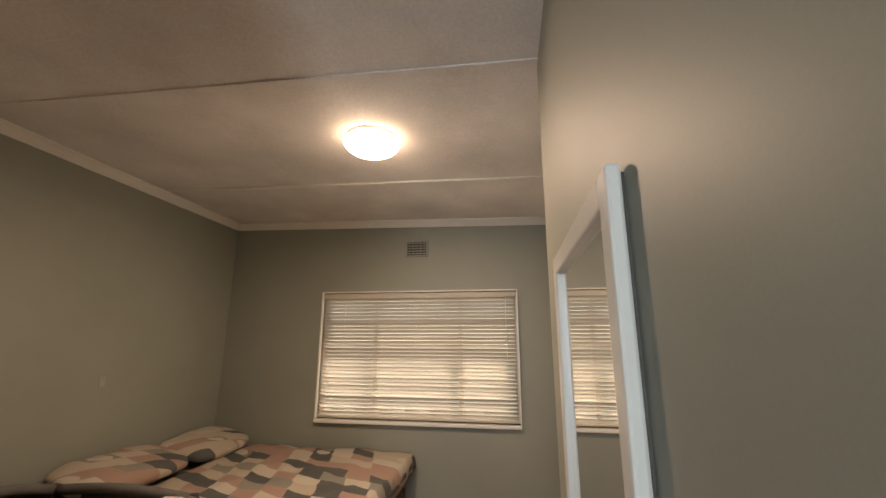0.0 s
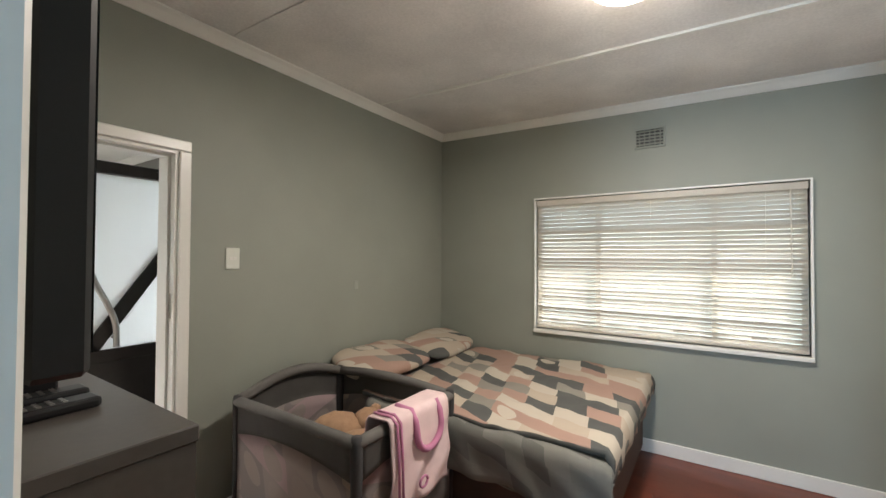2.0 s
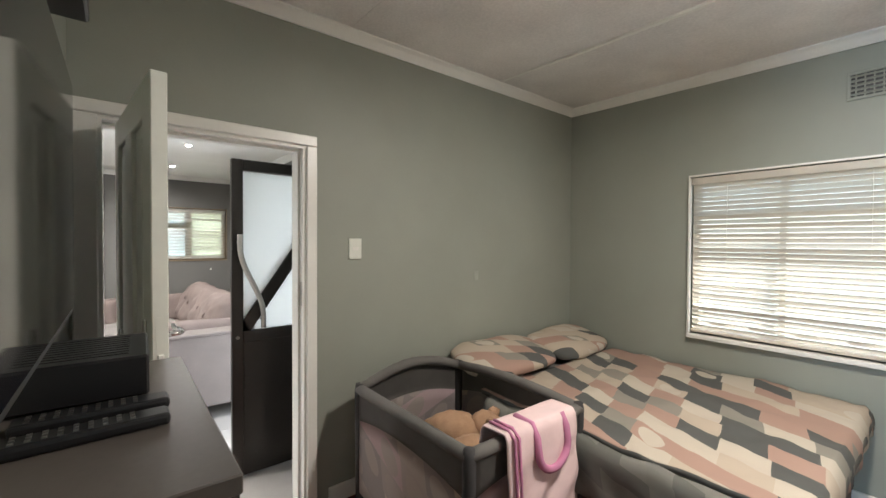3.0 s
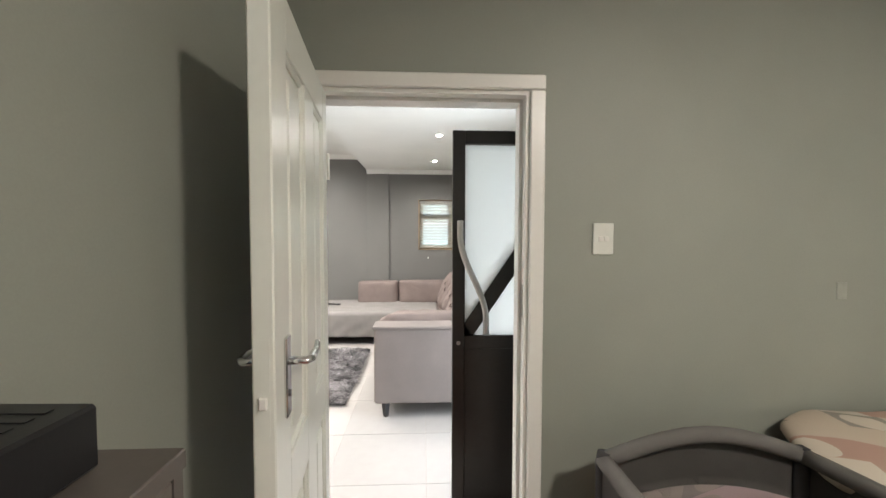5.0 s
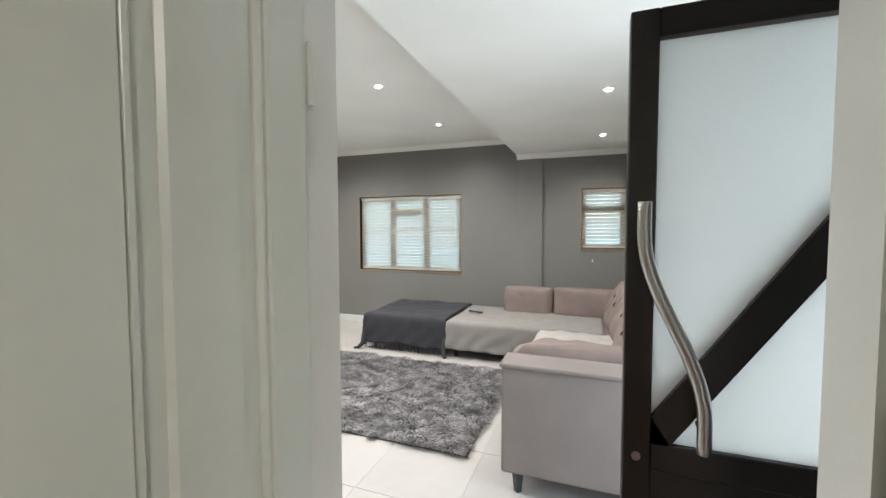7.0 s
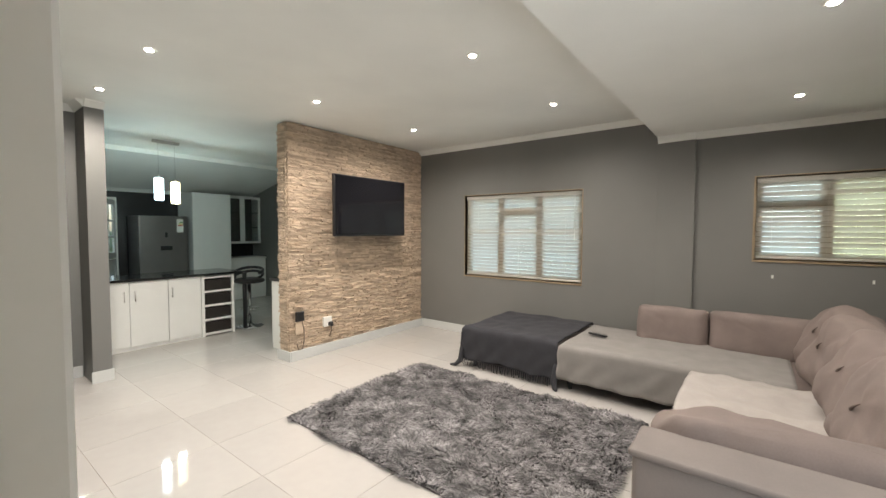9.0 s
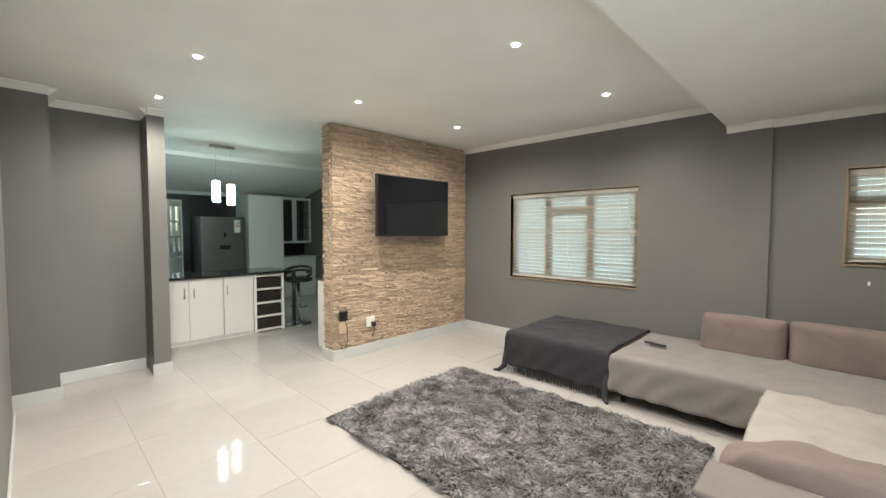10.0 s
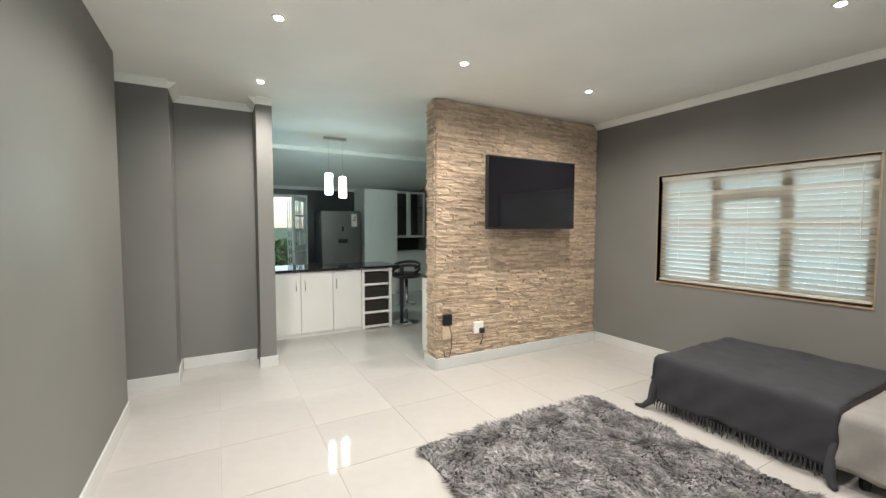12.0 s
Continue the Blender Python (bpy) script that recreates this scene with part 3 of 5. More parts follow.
def air_vent():
    w, h = 0.22, 0.162
    th = thing("air_vent", (-0.829, NY, 2.36), "painted louvred air vent high on the bedroom wall", "vent")
    part("backing", B(0.01, -0.003, 0.01, w - 0.01, -0.001, h - 0.01), M_BLACK, th)
    for a in ((0, 0, w, 0.016), (0, h - 0.016, w, h), (0, 0.016, 0.016, h - 0.016), (w - 0.016, 0.016, w, h - 0.016)):
        part("frame", B(a[0], -0.016, a[1], a[2], 0, a[3], bevel=0.002), M_SAGE, th)
    me = shared("slat", B(0.016, -0.001, -0.008, w - 0.016, 0.002, 0.008), M_SAGE)
    for i in range(5):
        piece("slat", me, th, (0, -0.009, 0.032 + i * 0.0255), (radians(-40), 0, 0))
    me = shared("bar", B(-0.003, -0.006, 0.016, 0.003, -0.003, h - 0.016), M_SAGE)
    for i in range(1, 6):
        piece("bar", me, th, (w * i / 6, 0, 0))
    return th


air_vent()


def wall_switch(y, z, w, h, label, name="light_switch"):
    th = thing(name, (WX, y, z), label, "switch")
    pl = part("plate", B(0, 0, 0, 0.009, w, h, bevel=0.003), M_CREAM, th)
    part("rocker", B(0.009, w * 0.25, h * 0.42, 0.013, w * 0.48, h * 0.58, bevel=0.001), M_WHITE, th)
    part("rocker", B(0.009, w * 0.52, h * 0.42, 0.013, w * 0.75, h * 0.58, bevel=0.001), M_WHITE, th)
    return th


wall_switch(1.956, 1.423, 0.082, 0.124, "cream double light switch beside the bedroom door")
th = thing("blank_plate", (WX, 2.975, 1.24), "small pale painted blanking plate above the bed", "plate")
part("plate", B(0, 0, 0, 0.004, 0.045, 0.07, bevel=0.0015), M_PATCH, th)


def wall_mirror():
    th = thing("wall_mirror", (0.30, 0.957, 0.28), "tall mirror in a white wooden frame on the wall", "mirror")
    w, h, f, d = 0.64, 1.50, 0.048, 0.026
    part("glass", B(-0.012, f - 0.005, f - 0.005, -0.006, w - f + 0.005, h - f + 0.005), M_MIRROR, th, "silvered mirror glass")
    part("backboard", B(-0.005, 0.01, 0.01, 0, w - 0.01, h - 0.01), M_CONSOLE, th)
    for a in ((0, 0, f, h), (w - f, 0, w, h), (f, 0, w - f, f), (f, h - f, w - f, h)):
        part("frame", B(-d, a[0], a[1], -0.0055, a[2], a[3], bevel=0.005, seg=2), M_WHITE, th)
    return th


wall_mirror()


def wardrobe():
    th = thing("wardrobe", (0.67, 2.02, 0), "white built-in wardrobe with steel bar handles", "wardrobe")
    L, H = NY - 2.02 - 0.018, 2.37
    part("carcass", B(0.02, 0, 0.0, 0.58, L, H), M_CUPBOARD, th)
    part("top_filler", B(0.012, 0, H + 0.003, 0.58, L, bceil(1.25) - 0.002), M_CUPBOARD, th)
    part("side_filler", B(0.004, L - 0.10, 0, 0.0195, L, H), M_CUPBOARD, th)
    oy = 2.02
    doors = ((3.735, 4.13, 0.018, 3.785), (3.06, 3.675, 0.0, 3.15), (2.44, 3.055, 0.0, 2.53), (2.04, 2.435, 0.0, 2.34))
    for y0, y1, proud, hy in doors:
        d = part("wardrobe_door", B(-proud, y0 - oy, 0.07, 0.019 - proud, y1 - oy, H - 0.03, bevel=0.002), M_CUPBOARD, th)
        hh = hy - oy
        bm = bmesh.new()
        tube(bm, [(-proud - 0.001, hh, 0.99), (-proud - 0.035, hh, 0.99)], 0.006, 8)
        tube(bm, [(-proud - 0.001, hh, 1.39), (-proud - 0.035, hh, 1.39)], 0.006, 8)
        tube(bm, [(-proud - 0.035, hh, 0.95), (-proud - 0.035, hh, 1.43)], 0.007, 8)
        part("handle", bm, M_STEEL, d, "brushed steel bar handle", True)
    # black filler strip: the shade between the two doors, put in as colour
    part("gap_shade", B(0.005, 3.675 - oy, 0.08, 0.019, 3.735 - oy, H - 0.09), M_BLACK, th, "black strip standing in for the shade beside a door standing ajar")
    return th


wardrobe()


def flat_tv(name, at, w, h, rz, label, stand=0.08, bezel=0.012):
    """Screen faces local -y; centre bottom at its origin."""
    th = thing(name, at, label, "television", rz=rz)
    part("body", B(-w / 2, 0, 0, w / 2, 0.045, h, bevel=0.006), M_BLACK, th)
    part("screen", B(-w / 2 + bezel, -0.0035, bezel * 1.6, w / 2 - bezel, 0.001, h - bezel), M_SCREEN, th, "dark glossy screen")
    part("back_hump", B(-w * 0.3, 0.045, h * 0.1, w * 0.3, 0.07, h * 0.6, bevel=0.01), M_BLACK, th)
    part("bracket", B(-0.15, 0.07, h * 0.2, 0.15, stand, h * 0.7), M_BLACK, th)
    return th


flat_tv("television", (-1.105, 0.825, 1.395), 0.63, 0.415, 180, "black flat television on the bedroom wall", 0.094)


def tv_shelf():
    th = thing("tv_shelf", (-1.60, SY, 1.105), "grey-brown laminate floating shelf under the television", "shelf")
    L, D = 0.63, 0.275
    part("top", B(0, 0, 0.12, L, D, 0.145, bevel=0.002), M_CONSOLE, th)
    part("bottom", B(0.002, 0, 0, L - 0.002, D - 0.004, 0.018), M_CONSOLE, th)
    part("side", B(0.002, 0, 0.0185, 0.02, D - 0.004, 0.1195), M_CONSOLE, th)
    part("side", B(L - 0.02, 0, 0.0185, L - 0.002, D - 0.004, 0.1195), M_CONSOLE, th)
    part("drawer_front", B(0.022, D - 0.022, 0.022, L - 0.022, D - 0.004, 0.116, bevel=0.002), M_CONSOLE, th)
    return th


tv_shelf()


def decoder_box(at, w, d, h, rz, label):
    th = thing("decoder_box", at, label, "decoder", rz=rz)
    part("case", B(-w / 2, -d / 2, 0.004, w / 2, d / 2, h, bevel=0.004), M_BLACK, th)
    part("front_panel", B(-w / 2 + 0.004, d / 2, 0.008, w / 2 - 0.004, d / 2 + 0.003, h - 0.006), M_SCREEN, th)
    bm = bmesh.new()
    for i in range(9):
        box(bm, -w / 2 + 0.03 + i * 0.02, -d / 2 + 0.03, h, -w / 2 + 0.04 + i * 0.02, d / 2 - 0.04, h + 0.0012)
    part("vent_ribs", bm, M_BLACK, th)
    part("silver_edge", B(w / 2 - 0.003, -d / 2 + 0.01, 0.01, w / 2 + 0.001, d / 2 - 0.01, h - 0.01), M_STEEL, th, "silver end trim")
    return th


decoder_box((-1.45, 0.84, 1.25), 0.22, 0.19, 0.075, 178, "black satellite decoder on the shelf")


def remote(at, rz, length=0.19, w=0.045, label="black remote control with pale buttons", rows=9):
    th = thing("remote_control", at, label, "remote", rz=rz)
    part("case", B(0, -w / 2, 0, length, w / 2, 0.018, bevel=0.006, seg=2), M_BLACK, th, smooth=False)
    me = shared("button", B(-0.003, -0.0025, 0, 0.003, 0.0025, 0.002), M_STEEL)
    for i in range(rows):
        for j in (-1, 0, 1):
            piece("button", me, th, (0.02 + i * (length - 0.05) / rows, j * 0.011, 0.0178))
    return th


remote((-1.275, 0.765, 1.25), 90)
remote((-1.195, 0.76, 1.25), 92, 0.19)

# small box speaker above the television
th = thing("wall_bracket_box", (-1.40, SY, 1.93), "small black box on a wall bracket above the television", "speaker")
part("body", B(-0.05, 0.03, 0.0, 0.05, 0.12, 0.06, bevel=0.004), M_BLACK, th)
part("bracket", B(-0.012, 0.0, 0.01, 0.012, 0.03, 0.03), M_BLACK, th)
part("cable", tube(bmesh.new(), [(0, 0.02, 0.01), (0.004, 0.015, -0.05), (0.0, 0.01, -0.13)], 0.003, 6), M_BLACK, th)


# ---- bed ----
def bed():
    th = thing("bed", (WX + 0.02, 2.66, 0), "double bed on a brown base, loosely made", "bed")
    L, W = 1.90, 1.50
    part("base", B(0.0, 0.02, 0.06, L - 0.01, W - 0.01, 0.36, bevel=0.02, seg=2), M_BEDBASE, th, "dark brown upholstered base")
    for x in (0.1, L - 0.1):
        for y in (0.1, W - 0.1):
            part("foot", lathe(bmesh.new(), [(0.025, 0), (0.03, 0.06)], (x, y, 0), 12), M_BLACK, th)
    part("mattress", B(0, 0, 0.362, L, W, 0.60, bevel=0.04, seg=3), M_FLEECEGREY, th, "plain grey mattress", True)
    return th


bed()


def duvet():
    ox, oy = WX + 0.02, 2.66

    def top(x, y):
        return 0.625 + 0.02 * noise.noise(Vector((x * 2.2, y * 2.2, 3))) + 0.014 * noise.noise(Vector((x * 6, y * 6, 1))) + 0.006 * noise.noise(Vector((x * 15 + y * 5, y * 15, 4)))
    bm = drape(ox + 0.42, ox + 1.92, oy - 0.01, oy + 1.50, 0.63, (0.0, 0.17, 0.03, 0.02), 0.07, 0.025, 0.008, 2, 0.03, 0.012, top)
    th = thing("duvet", (0, 0, 0), "patchwork print duvet in cream, pink and slate on the bed", "duvet")
    part("cover", bm, M_DUVET, th, "patchwork printed upper side", True)
    bm = drape(ox + 0.5, ox + 1.935, oy - 0.055, oy + 1.505, 0.60, (0.0, 0.10, 0.27, 0.0), 0.05, 0.03, 0.016, 5, 0.012, 0.012, lambda x, y: 0.598)
    part("turned_edge", bm, M_DUVETBACK, th, "grey printed underside hanging beside the bed", True)
    seam = [(ox + 0.52 + 1.40 * k / 40, oy - 0.078 + 0.006 * noise.noise(Vector((k * 0.31, 2, 0))), 0.352 + 0.012 * noise.noise(Vector((k * 0.23, 7, 1)))) for k in range(41)]
    part("hem", tube(bmesh.new(), seam, 0.005, 6), M_DUVETBACK, th, "sewn hem of the duvet", True)


duvet()


def pillow(at, rz, tilt, seed, label):
    bm = cushion(0.78, 0.46, 0.135, 0.55, 0.62, 0.014, seed)
    uv = bm.loops.layers.uv.new("UVMap")
    for f in bm.faces:
        for lp in f.loops:
            lp[uv].uv = (lp.vert.co.x + seed * 0.7, lp.vert.co.y + 0.3 * lp.vert.co.z)
    ob = finish("pillow", bm, M_PILLOW, True)
    ob.matrix_basis = pose(*at, tilt, 0, rz)
    return tagged(ob, label, "pillow", "pillows on the bed")


pillow((-2.41, 3.03, 0.725), 84, 12, 1, "plump patchwork print pillow at the head of the bed")
pillow((-2.41, 3.80, 0.712), 96, 12, 2, "patchwork print pillow close to the window")


# ---- camp cot ----
def camp_cot():
    x0, y0, L, W, H = -2.45, 1.915, 0.89, 0.72, 0.75
    th = thing("camp_cot", (x0, y0, 0), "grey fabric travel cot with mesh sides beside the bed", "cot")
    corners = [(0, 0), (L, 0), (L, W), (0, W)]
    for cx, cy in corners:
        p = part("corner_post", tube(bmesh.new(), [(cx, cy, 0.03), (cx, cy, 0.35), (cx, cy, H - 0.03), (cx, cy, H)], [0.022, 0.022, 0.027, 0.022], 12), M_COTDARK, th, smooth=True)
        part("foot", lathe(bmesh.new(), [(0.035, 0), (0.04, 0.02), (0.03, 0.05)], (cx, cy, 0), 14), M_BLACK, p)
    for i in range(4):
        (ax, ay), (bx, by) = corners[i], corners[(i + 1) % 4]
        rise = 0.085 if i == 3 else (0.03 if i == 2 else 0.0)
        pts = [(ax + (bx - ax) * k / 10, ay + (by - ay) * k / 10, H - 0.03 + rise * math.sin(math.pi * k / 10)) for k in range(11)]
        part("top_rail", tube(bmesh.new(), pts, 0.028, 12), M_COTFABRIC, th, "padded grey top rail", True)
        nx, ny = (by - ay), -(bx - ax)
        ln = math.hypot(nx, ny)
        nx, ny = nx / ln, ny / ln
        for mname, z0, z1, mt, off in (("side_band", 0.61, H - 0.03, M_COTFABRIC, 0.012), ("side_panel", 0.16, 0.61, M_COTPRINT, 0.010), ("lower_band", 0.05, 0.16, M_COTDARK, 0.012)):
            bm = bmesh.new()
            uv = bm.loops.layers.uv.new("UVMap")
            g = []
            n = 14
            for k in range(n + 1):
                f = k / n
                col = []
                for q in range(7):
                    z = z0 + (z1 - z0) * q / 6
                    if mname == "side_band":
                        z += rise * math.sin(math.pi * f) * q / 6 - (0.06 * (2 * f - 1) ** 2) * (1 - q / 6)
                    if mname == "side_panel":
                        z -= (0.06 * (2 * f - 1) ** 2) * q / 6
                    o = off + 0.012 * math.sin(math.pi * f)
                    v = bm.verts.new((ax + (bx - ax) * f + nx * o, ay + (by - ay) * f + ny * o, z))
                    col.append((v, (f * ln, z)))
                g.append(col)
            for a, b in zip(g, g[1:]):
                for q in range(6):
                    fc = bm.faces.new((a[q][0], b[q][0], b[q + 1][0], a[q + 1][0]))
                    for lp, u in zip(fc.loops, (a[q][1], b[q][1], b[q + 1][1], a[q + 1][1])):
                        lp[uv].uv = u
            bmesh.ops.solidify(bm, geom=bm.faces[:], thickness=0.012)
            part(mname, bm, mt, th, "", True)
    part("cot_mattress", B(0.03, 0.03, 0.20, L - 0.03, W - 0.03, 0.24, bevel=0.015, seg=2), M_COTDARK, th)
    part("floor_board", B(0.02, 0.02, 0.045, L - 0.02, W - 0.02, 0.06), M_COTDARK, th)
    return th


camp_cot()


def plush(at, seed):
    bm = bmesh.new()
    for c, r in (((0, 0, 0.10), (0.15, 0.11, 0.10)), ((0.16, 0.02, 0.13), (0.085, 0.08, 0.08)), ((0.10, 0.10, 0.07), (0.09, 0.05, 0.05)), ((-0.1, 0.12, 0.06), (0.10, 0.05, 0.05)), ((0.2, 0.08, 0.18), (0.03, 0.03, 0.03)), ((0.2, -0.05, 0.18), (0.03, 0.03, 0.03))):
        r0 = bmesh.ops.create_icosphere(bm, subdivisions=3, radius=1)
        for v in r0["verts"]:
            p = v.co.copy()
            v.co = Vector((c[0] + p.x * r[0], c[1] + p.y * r[1], c[2] + p.z * r[2])) + p * 0.012 * noise.noise(p * 4 + Vector((seed, 0, 0)))
    ob = finish("plush_toy", bm, M_TOY, True)
    ob.matrix_basis = pose(*at, 0, 0, 40 * seed)
    tagged(ob, "tan plush toy lying in the travel cot", "toy")


plush((-2.05, 2.26, 0.44), 1)
plush((-1.82, 2.18, 0.42), 2)
th = tagged(finish("cot_blanket", drape(-2.38, -1.64, 2.0, 2.56, 0.42, (0, 0, 0, 0), 0.02, 0.04, 0.03, 9, 0.03, 0.0), M_COTDARK, True), "dark blanket bundled in the travel cot", "blanket")


def towel():
    th = thing("towel", (-1.575, 2.06, 0), "pink baby towel with a magenta woven motif over the cot rail", "towel")
    bm = drape(-0.05, 0.05, 0, 0.47, 0.775, (0.10, 0.46, 0, 0), 0.04, 0.017, 0.004, 4, 0.008, 0.010)
    part("cloth", bm, M_PINK, th, "", True)
    bm = bmesh.new()
    for y in (0.03, 0.055):
        tube(bm, [(-0.05, y, 0.782), (0.05, y, 0.785), (0.088, y, 0.755), (0.100, y, 0.6), (0.108, y, 0.34)], 0.007, 6)
    part("stripe", bm, M_MAGENTA, th, "", True)
    arc = [(0.100 + 0.004 * math.sin(a), 0.27 - 0.10 * math.cos(a), 0.66 - 0.09 * math.sin(a)) for a in [math.pi * k / 10 for k in range(11)]]
    pts = [(-0.03, 0.17, 0.780), (0.06, 0.17, 0.776), (0.09, 0.17, 0.72)] + arc + [(0.09, 0.37, 0.72), (0.06, 0.37, 0.776)]
    part("motif", tube(bmesh.new(), [(p[0] - 0.006, p[1], p[2] - (0.008 if p[0] < 0.08 else 0)) for p in pts], 0.017, 8), M_MAGENTA, th, "", True)
    part("small_motif", tube(bmesh.new(), [(0.112, 0.20 + 0.03 * math.cos(a), 0.44 + 0.025 * math.sin(a)) for a in [math.tau * k / 10 for k in range(11)]], 0.006, 6), M_MAGENTA, th, "", True)
    return th


towel()

# ---- lounge shell ----
FX = -7.71                      # lounge face of the far wall
STY = -2.97                     # stone face
STEP = 0.37                     # edge of the lowered ceiling
NLY = 2.42                      # lounge north wall
W1 = (-2.12, -0.428, 0.862, 2.0)
W2 = (1.21, 2.24, 1.236, 2.02)
FDOOR = (-4.16, -3.28, 0.0, 2.08)
wall("wall_far", FX - 0.22, -8.4, FX, NLY + 0.2, CEIL, [W1, W2], M_GREY, "dark grey plaster lounge wall with two windows", "y")
wall("wall_lounge_north", FX, NLY, LX, NLY + 0.2, CEIL, [FDOOR], M_GREY, "dark grey plaster lounge wall with the open entrance", "x")
setting("wall_lounge_east", B(LX - 0.012, -3.21, 0.0, LX - 0.0002, 0.78, CEIL), M_GREY, "dark grey plaster face of the lounge wall", "wall")
setting("wall_lounge_east_north", B(LX - 0.012, 1.765, 0.0, LX - 0.0002, NLY, CEIL), M_GREY, "dark grey plaster beside the entrance", "wall")
setting("wall_lounge_east_head", B(LX - 0.012, 0.78, 2.115, LX - 0.0002, 1.765, CEIL), M_GREY, "dark grey plaster over the bedroom door", "wall")
wall("wall_recess", -3.14, -4.9, -2.0, -3.74, CEIL, [], M_GREY, "dark grey plaster wall end beside the recess", "x")
wall("wall_recess_back", -4.0, -4.4, -3.14, -4.2, CEIL, [], M_GREY, "dark grey plaster recess", "x")
wall("wall_pilaster", -4.0, -4.2, -3.85, -3.85, CEIL, [], M_GREY, "dark grey plaster pilaster by the kitchen", "x")
wall("wall_hall_east", -2.0, -4.9, -1.85, -1.9, CEIL, [], M_GREY, "dark grey plaster end of the side passage", "y")
wall("wall_kitchen_east", -4.0, -8.4, -3.85, -4.4, CEIL, [], M_GREY, "grey plaster kitchen wall", "y")
wall("wall_kitchen_back", FX, -8.4, -3.85, -8.2, CEIL, [(-5.14, -4.22, 0.0, 2.10)], M_BLACKWALL, "black painted kitchen wall with the open back door", "x")
bm = bmesh.new()
pv = [bm.verts.new(p) for z in (0, LOW) for p in ((FX + 0.001, STEP, z), (FX + 0.003, STEP, z), (FX + 0.035, 0.72, z), (FX + 0.001, 0.72, z))]
for f in ((3, 2, 1, 0), (4, 5, 6, 7), (0, 1, 5, 4), (1, 2, 6, 5), (2, 3, 7, 6), (3, 0, 4, 7)):
    bm.faces.new([pv[i] for i in f])
setting("wall_pier", bm, M_GREY, "shallow grey pier under the ceiling step", "wall")
setting("ceiling_lounge", B(FX - 0.2, -6.2, CEIL, LX, STEP, CEIL + 0.12), M_CEIL, "smooth white lounge ceiling", "ceiling")
setting("ceiling_hall", B(LX, -6.2, CEIL + 0.001, -1.85, -1.96, CEIL + 0.12), M_CEIL, "smooth white passage ceiling", "ceiling")
setting("ceiling_low", B(FX - 0.2, STEP, LOW, LX, NLY + 0.2, CEIL + 0.12), M_CEIL, "lowered white lounge ceiling", "ceiling")
bm = bmesh.new()
vs = [bm.verts.new(p) for p in ((FX, -6.2, CEIL), (-3.85, -6.2, CEIL), (-3.85, -8.25, 2.26), (FX, -8.25, 2.26), (FX, -6.2, CEIL + 0.1), (-3.85, -6.2, CEIL + 0.1), (-3.85, -8.25, CEIL + 0.1), (FX, -8.25, CEIL + 0.1))]
for f in ((0, 1, 2, 3), (7, 6, 5, 4), (0, 4, 5, 1), (1, 5, 6, 2), (2, 6, 7, 3), (3, 7, 4, 0)):
    bm.faces.new([vs[i] for i in f])
bmesh.ops.recalc_face_normals(bm, faces=bm.faces)
setting("ceiling_kitchen", bm, M_CEIL, "sloping white kitchen ceiling", "ceiling")
setting("trim_kitchen_beam", B(FX, -6.28, CEIL - 0.07, -4.0, -6.17, CEIL - 0.002), M_CEIL, "white ceiling beam at the kitchen", "trim")


def cornice(name, a, b, inward, label="white lounge cornice"):
    setting(name, strip_profile(bmesh.new(), a, b, CORNICE, inward=inward), M_CEIL, label, "cornice")


cornice("cornice_far", (FX, STY, CEIL), (FX, STEP, CEIL), (1, 0, 0))
cornice("cornice_far_low", (FX, 0.72, LOW), (FX, NLY, LOW), (1, 0, 0))
cornice("cornice_pier", (FX + 0.003, STEP, LOW), (FX + 0.035, 0.72, LOW), (1, 0, 0))
cornice("cornice_north_low", (FX, NLY, LOW), (LX, NLY, LOW), (0, -1, 0))
cornice("cornice_recess_end", (-3.14, -3.74, CEIL), (-2.0, -3.74, CEIL), (0, 1, 0))
cornice("cornice_recess_side", (-3.14, -4.2, CEIL), (-3.14, -3.74, CEIL), (-1, 0, 0))
cornice("cornice_recess_back", (-3.85, -4.2, CEIL), (-3.14, -4.2, CEIL), (0, 1, 0))
cornice("cornice_pilaster", (-4.0, -3.85, CEIL), (-3.85, -3.85, CEIL), (0, 1, 0))
cornice("cornice_pilaster_side", (-3.85, -4.2, CEIL), (-3.85, -3.85, CEIL), (1, 0, 0))
cornice("cornice_kitchen_back", (FX, -8.2, 2.275), (-4.0, -8.2, 2.275), (0, 1, 0))


def skirt(name, x0, y0, x1, y1):
    setting(name, B(x0, y0, 0, x1, y1, 0.115, bevel=0.002), M_SKIRT, "pale tile skirting along the lounge wall", "baseboard")


skirt("baseboard_far", FX, STY + 0.02, FX + 0.012, NLY)
skirt("baseboard_stone", FX + 0.014, STY + 0.03, -5.40, STY + 0.05)
skirt("baseboard_stone_end", -5.398, STY - 0.21, -5.38, STY + 0.05)
skirt("baseboard_east", LX - 0.026, -3.21, LX - 0.013, 0.78)
skirt("baseboard_recess_end", -3.155, -3.739, -2.0, -3.727)
skirt("baseboard_recess_side", -3.153, -4.185, -3.141, -3.74)
skirt("baseboard_recess_back", -3.838, -4.199, -3.155, -4.187)
skirt("baseboard_pilaster", -4.013, -3.849, -3.837, -3.837)
skirt("baseboard_pilaster_side", -4.013, -4.4, -4.001, -3.85)
skirt("baseboard_north", -3.24, NLY - 0.012, LX - 0.013, NLY)

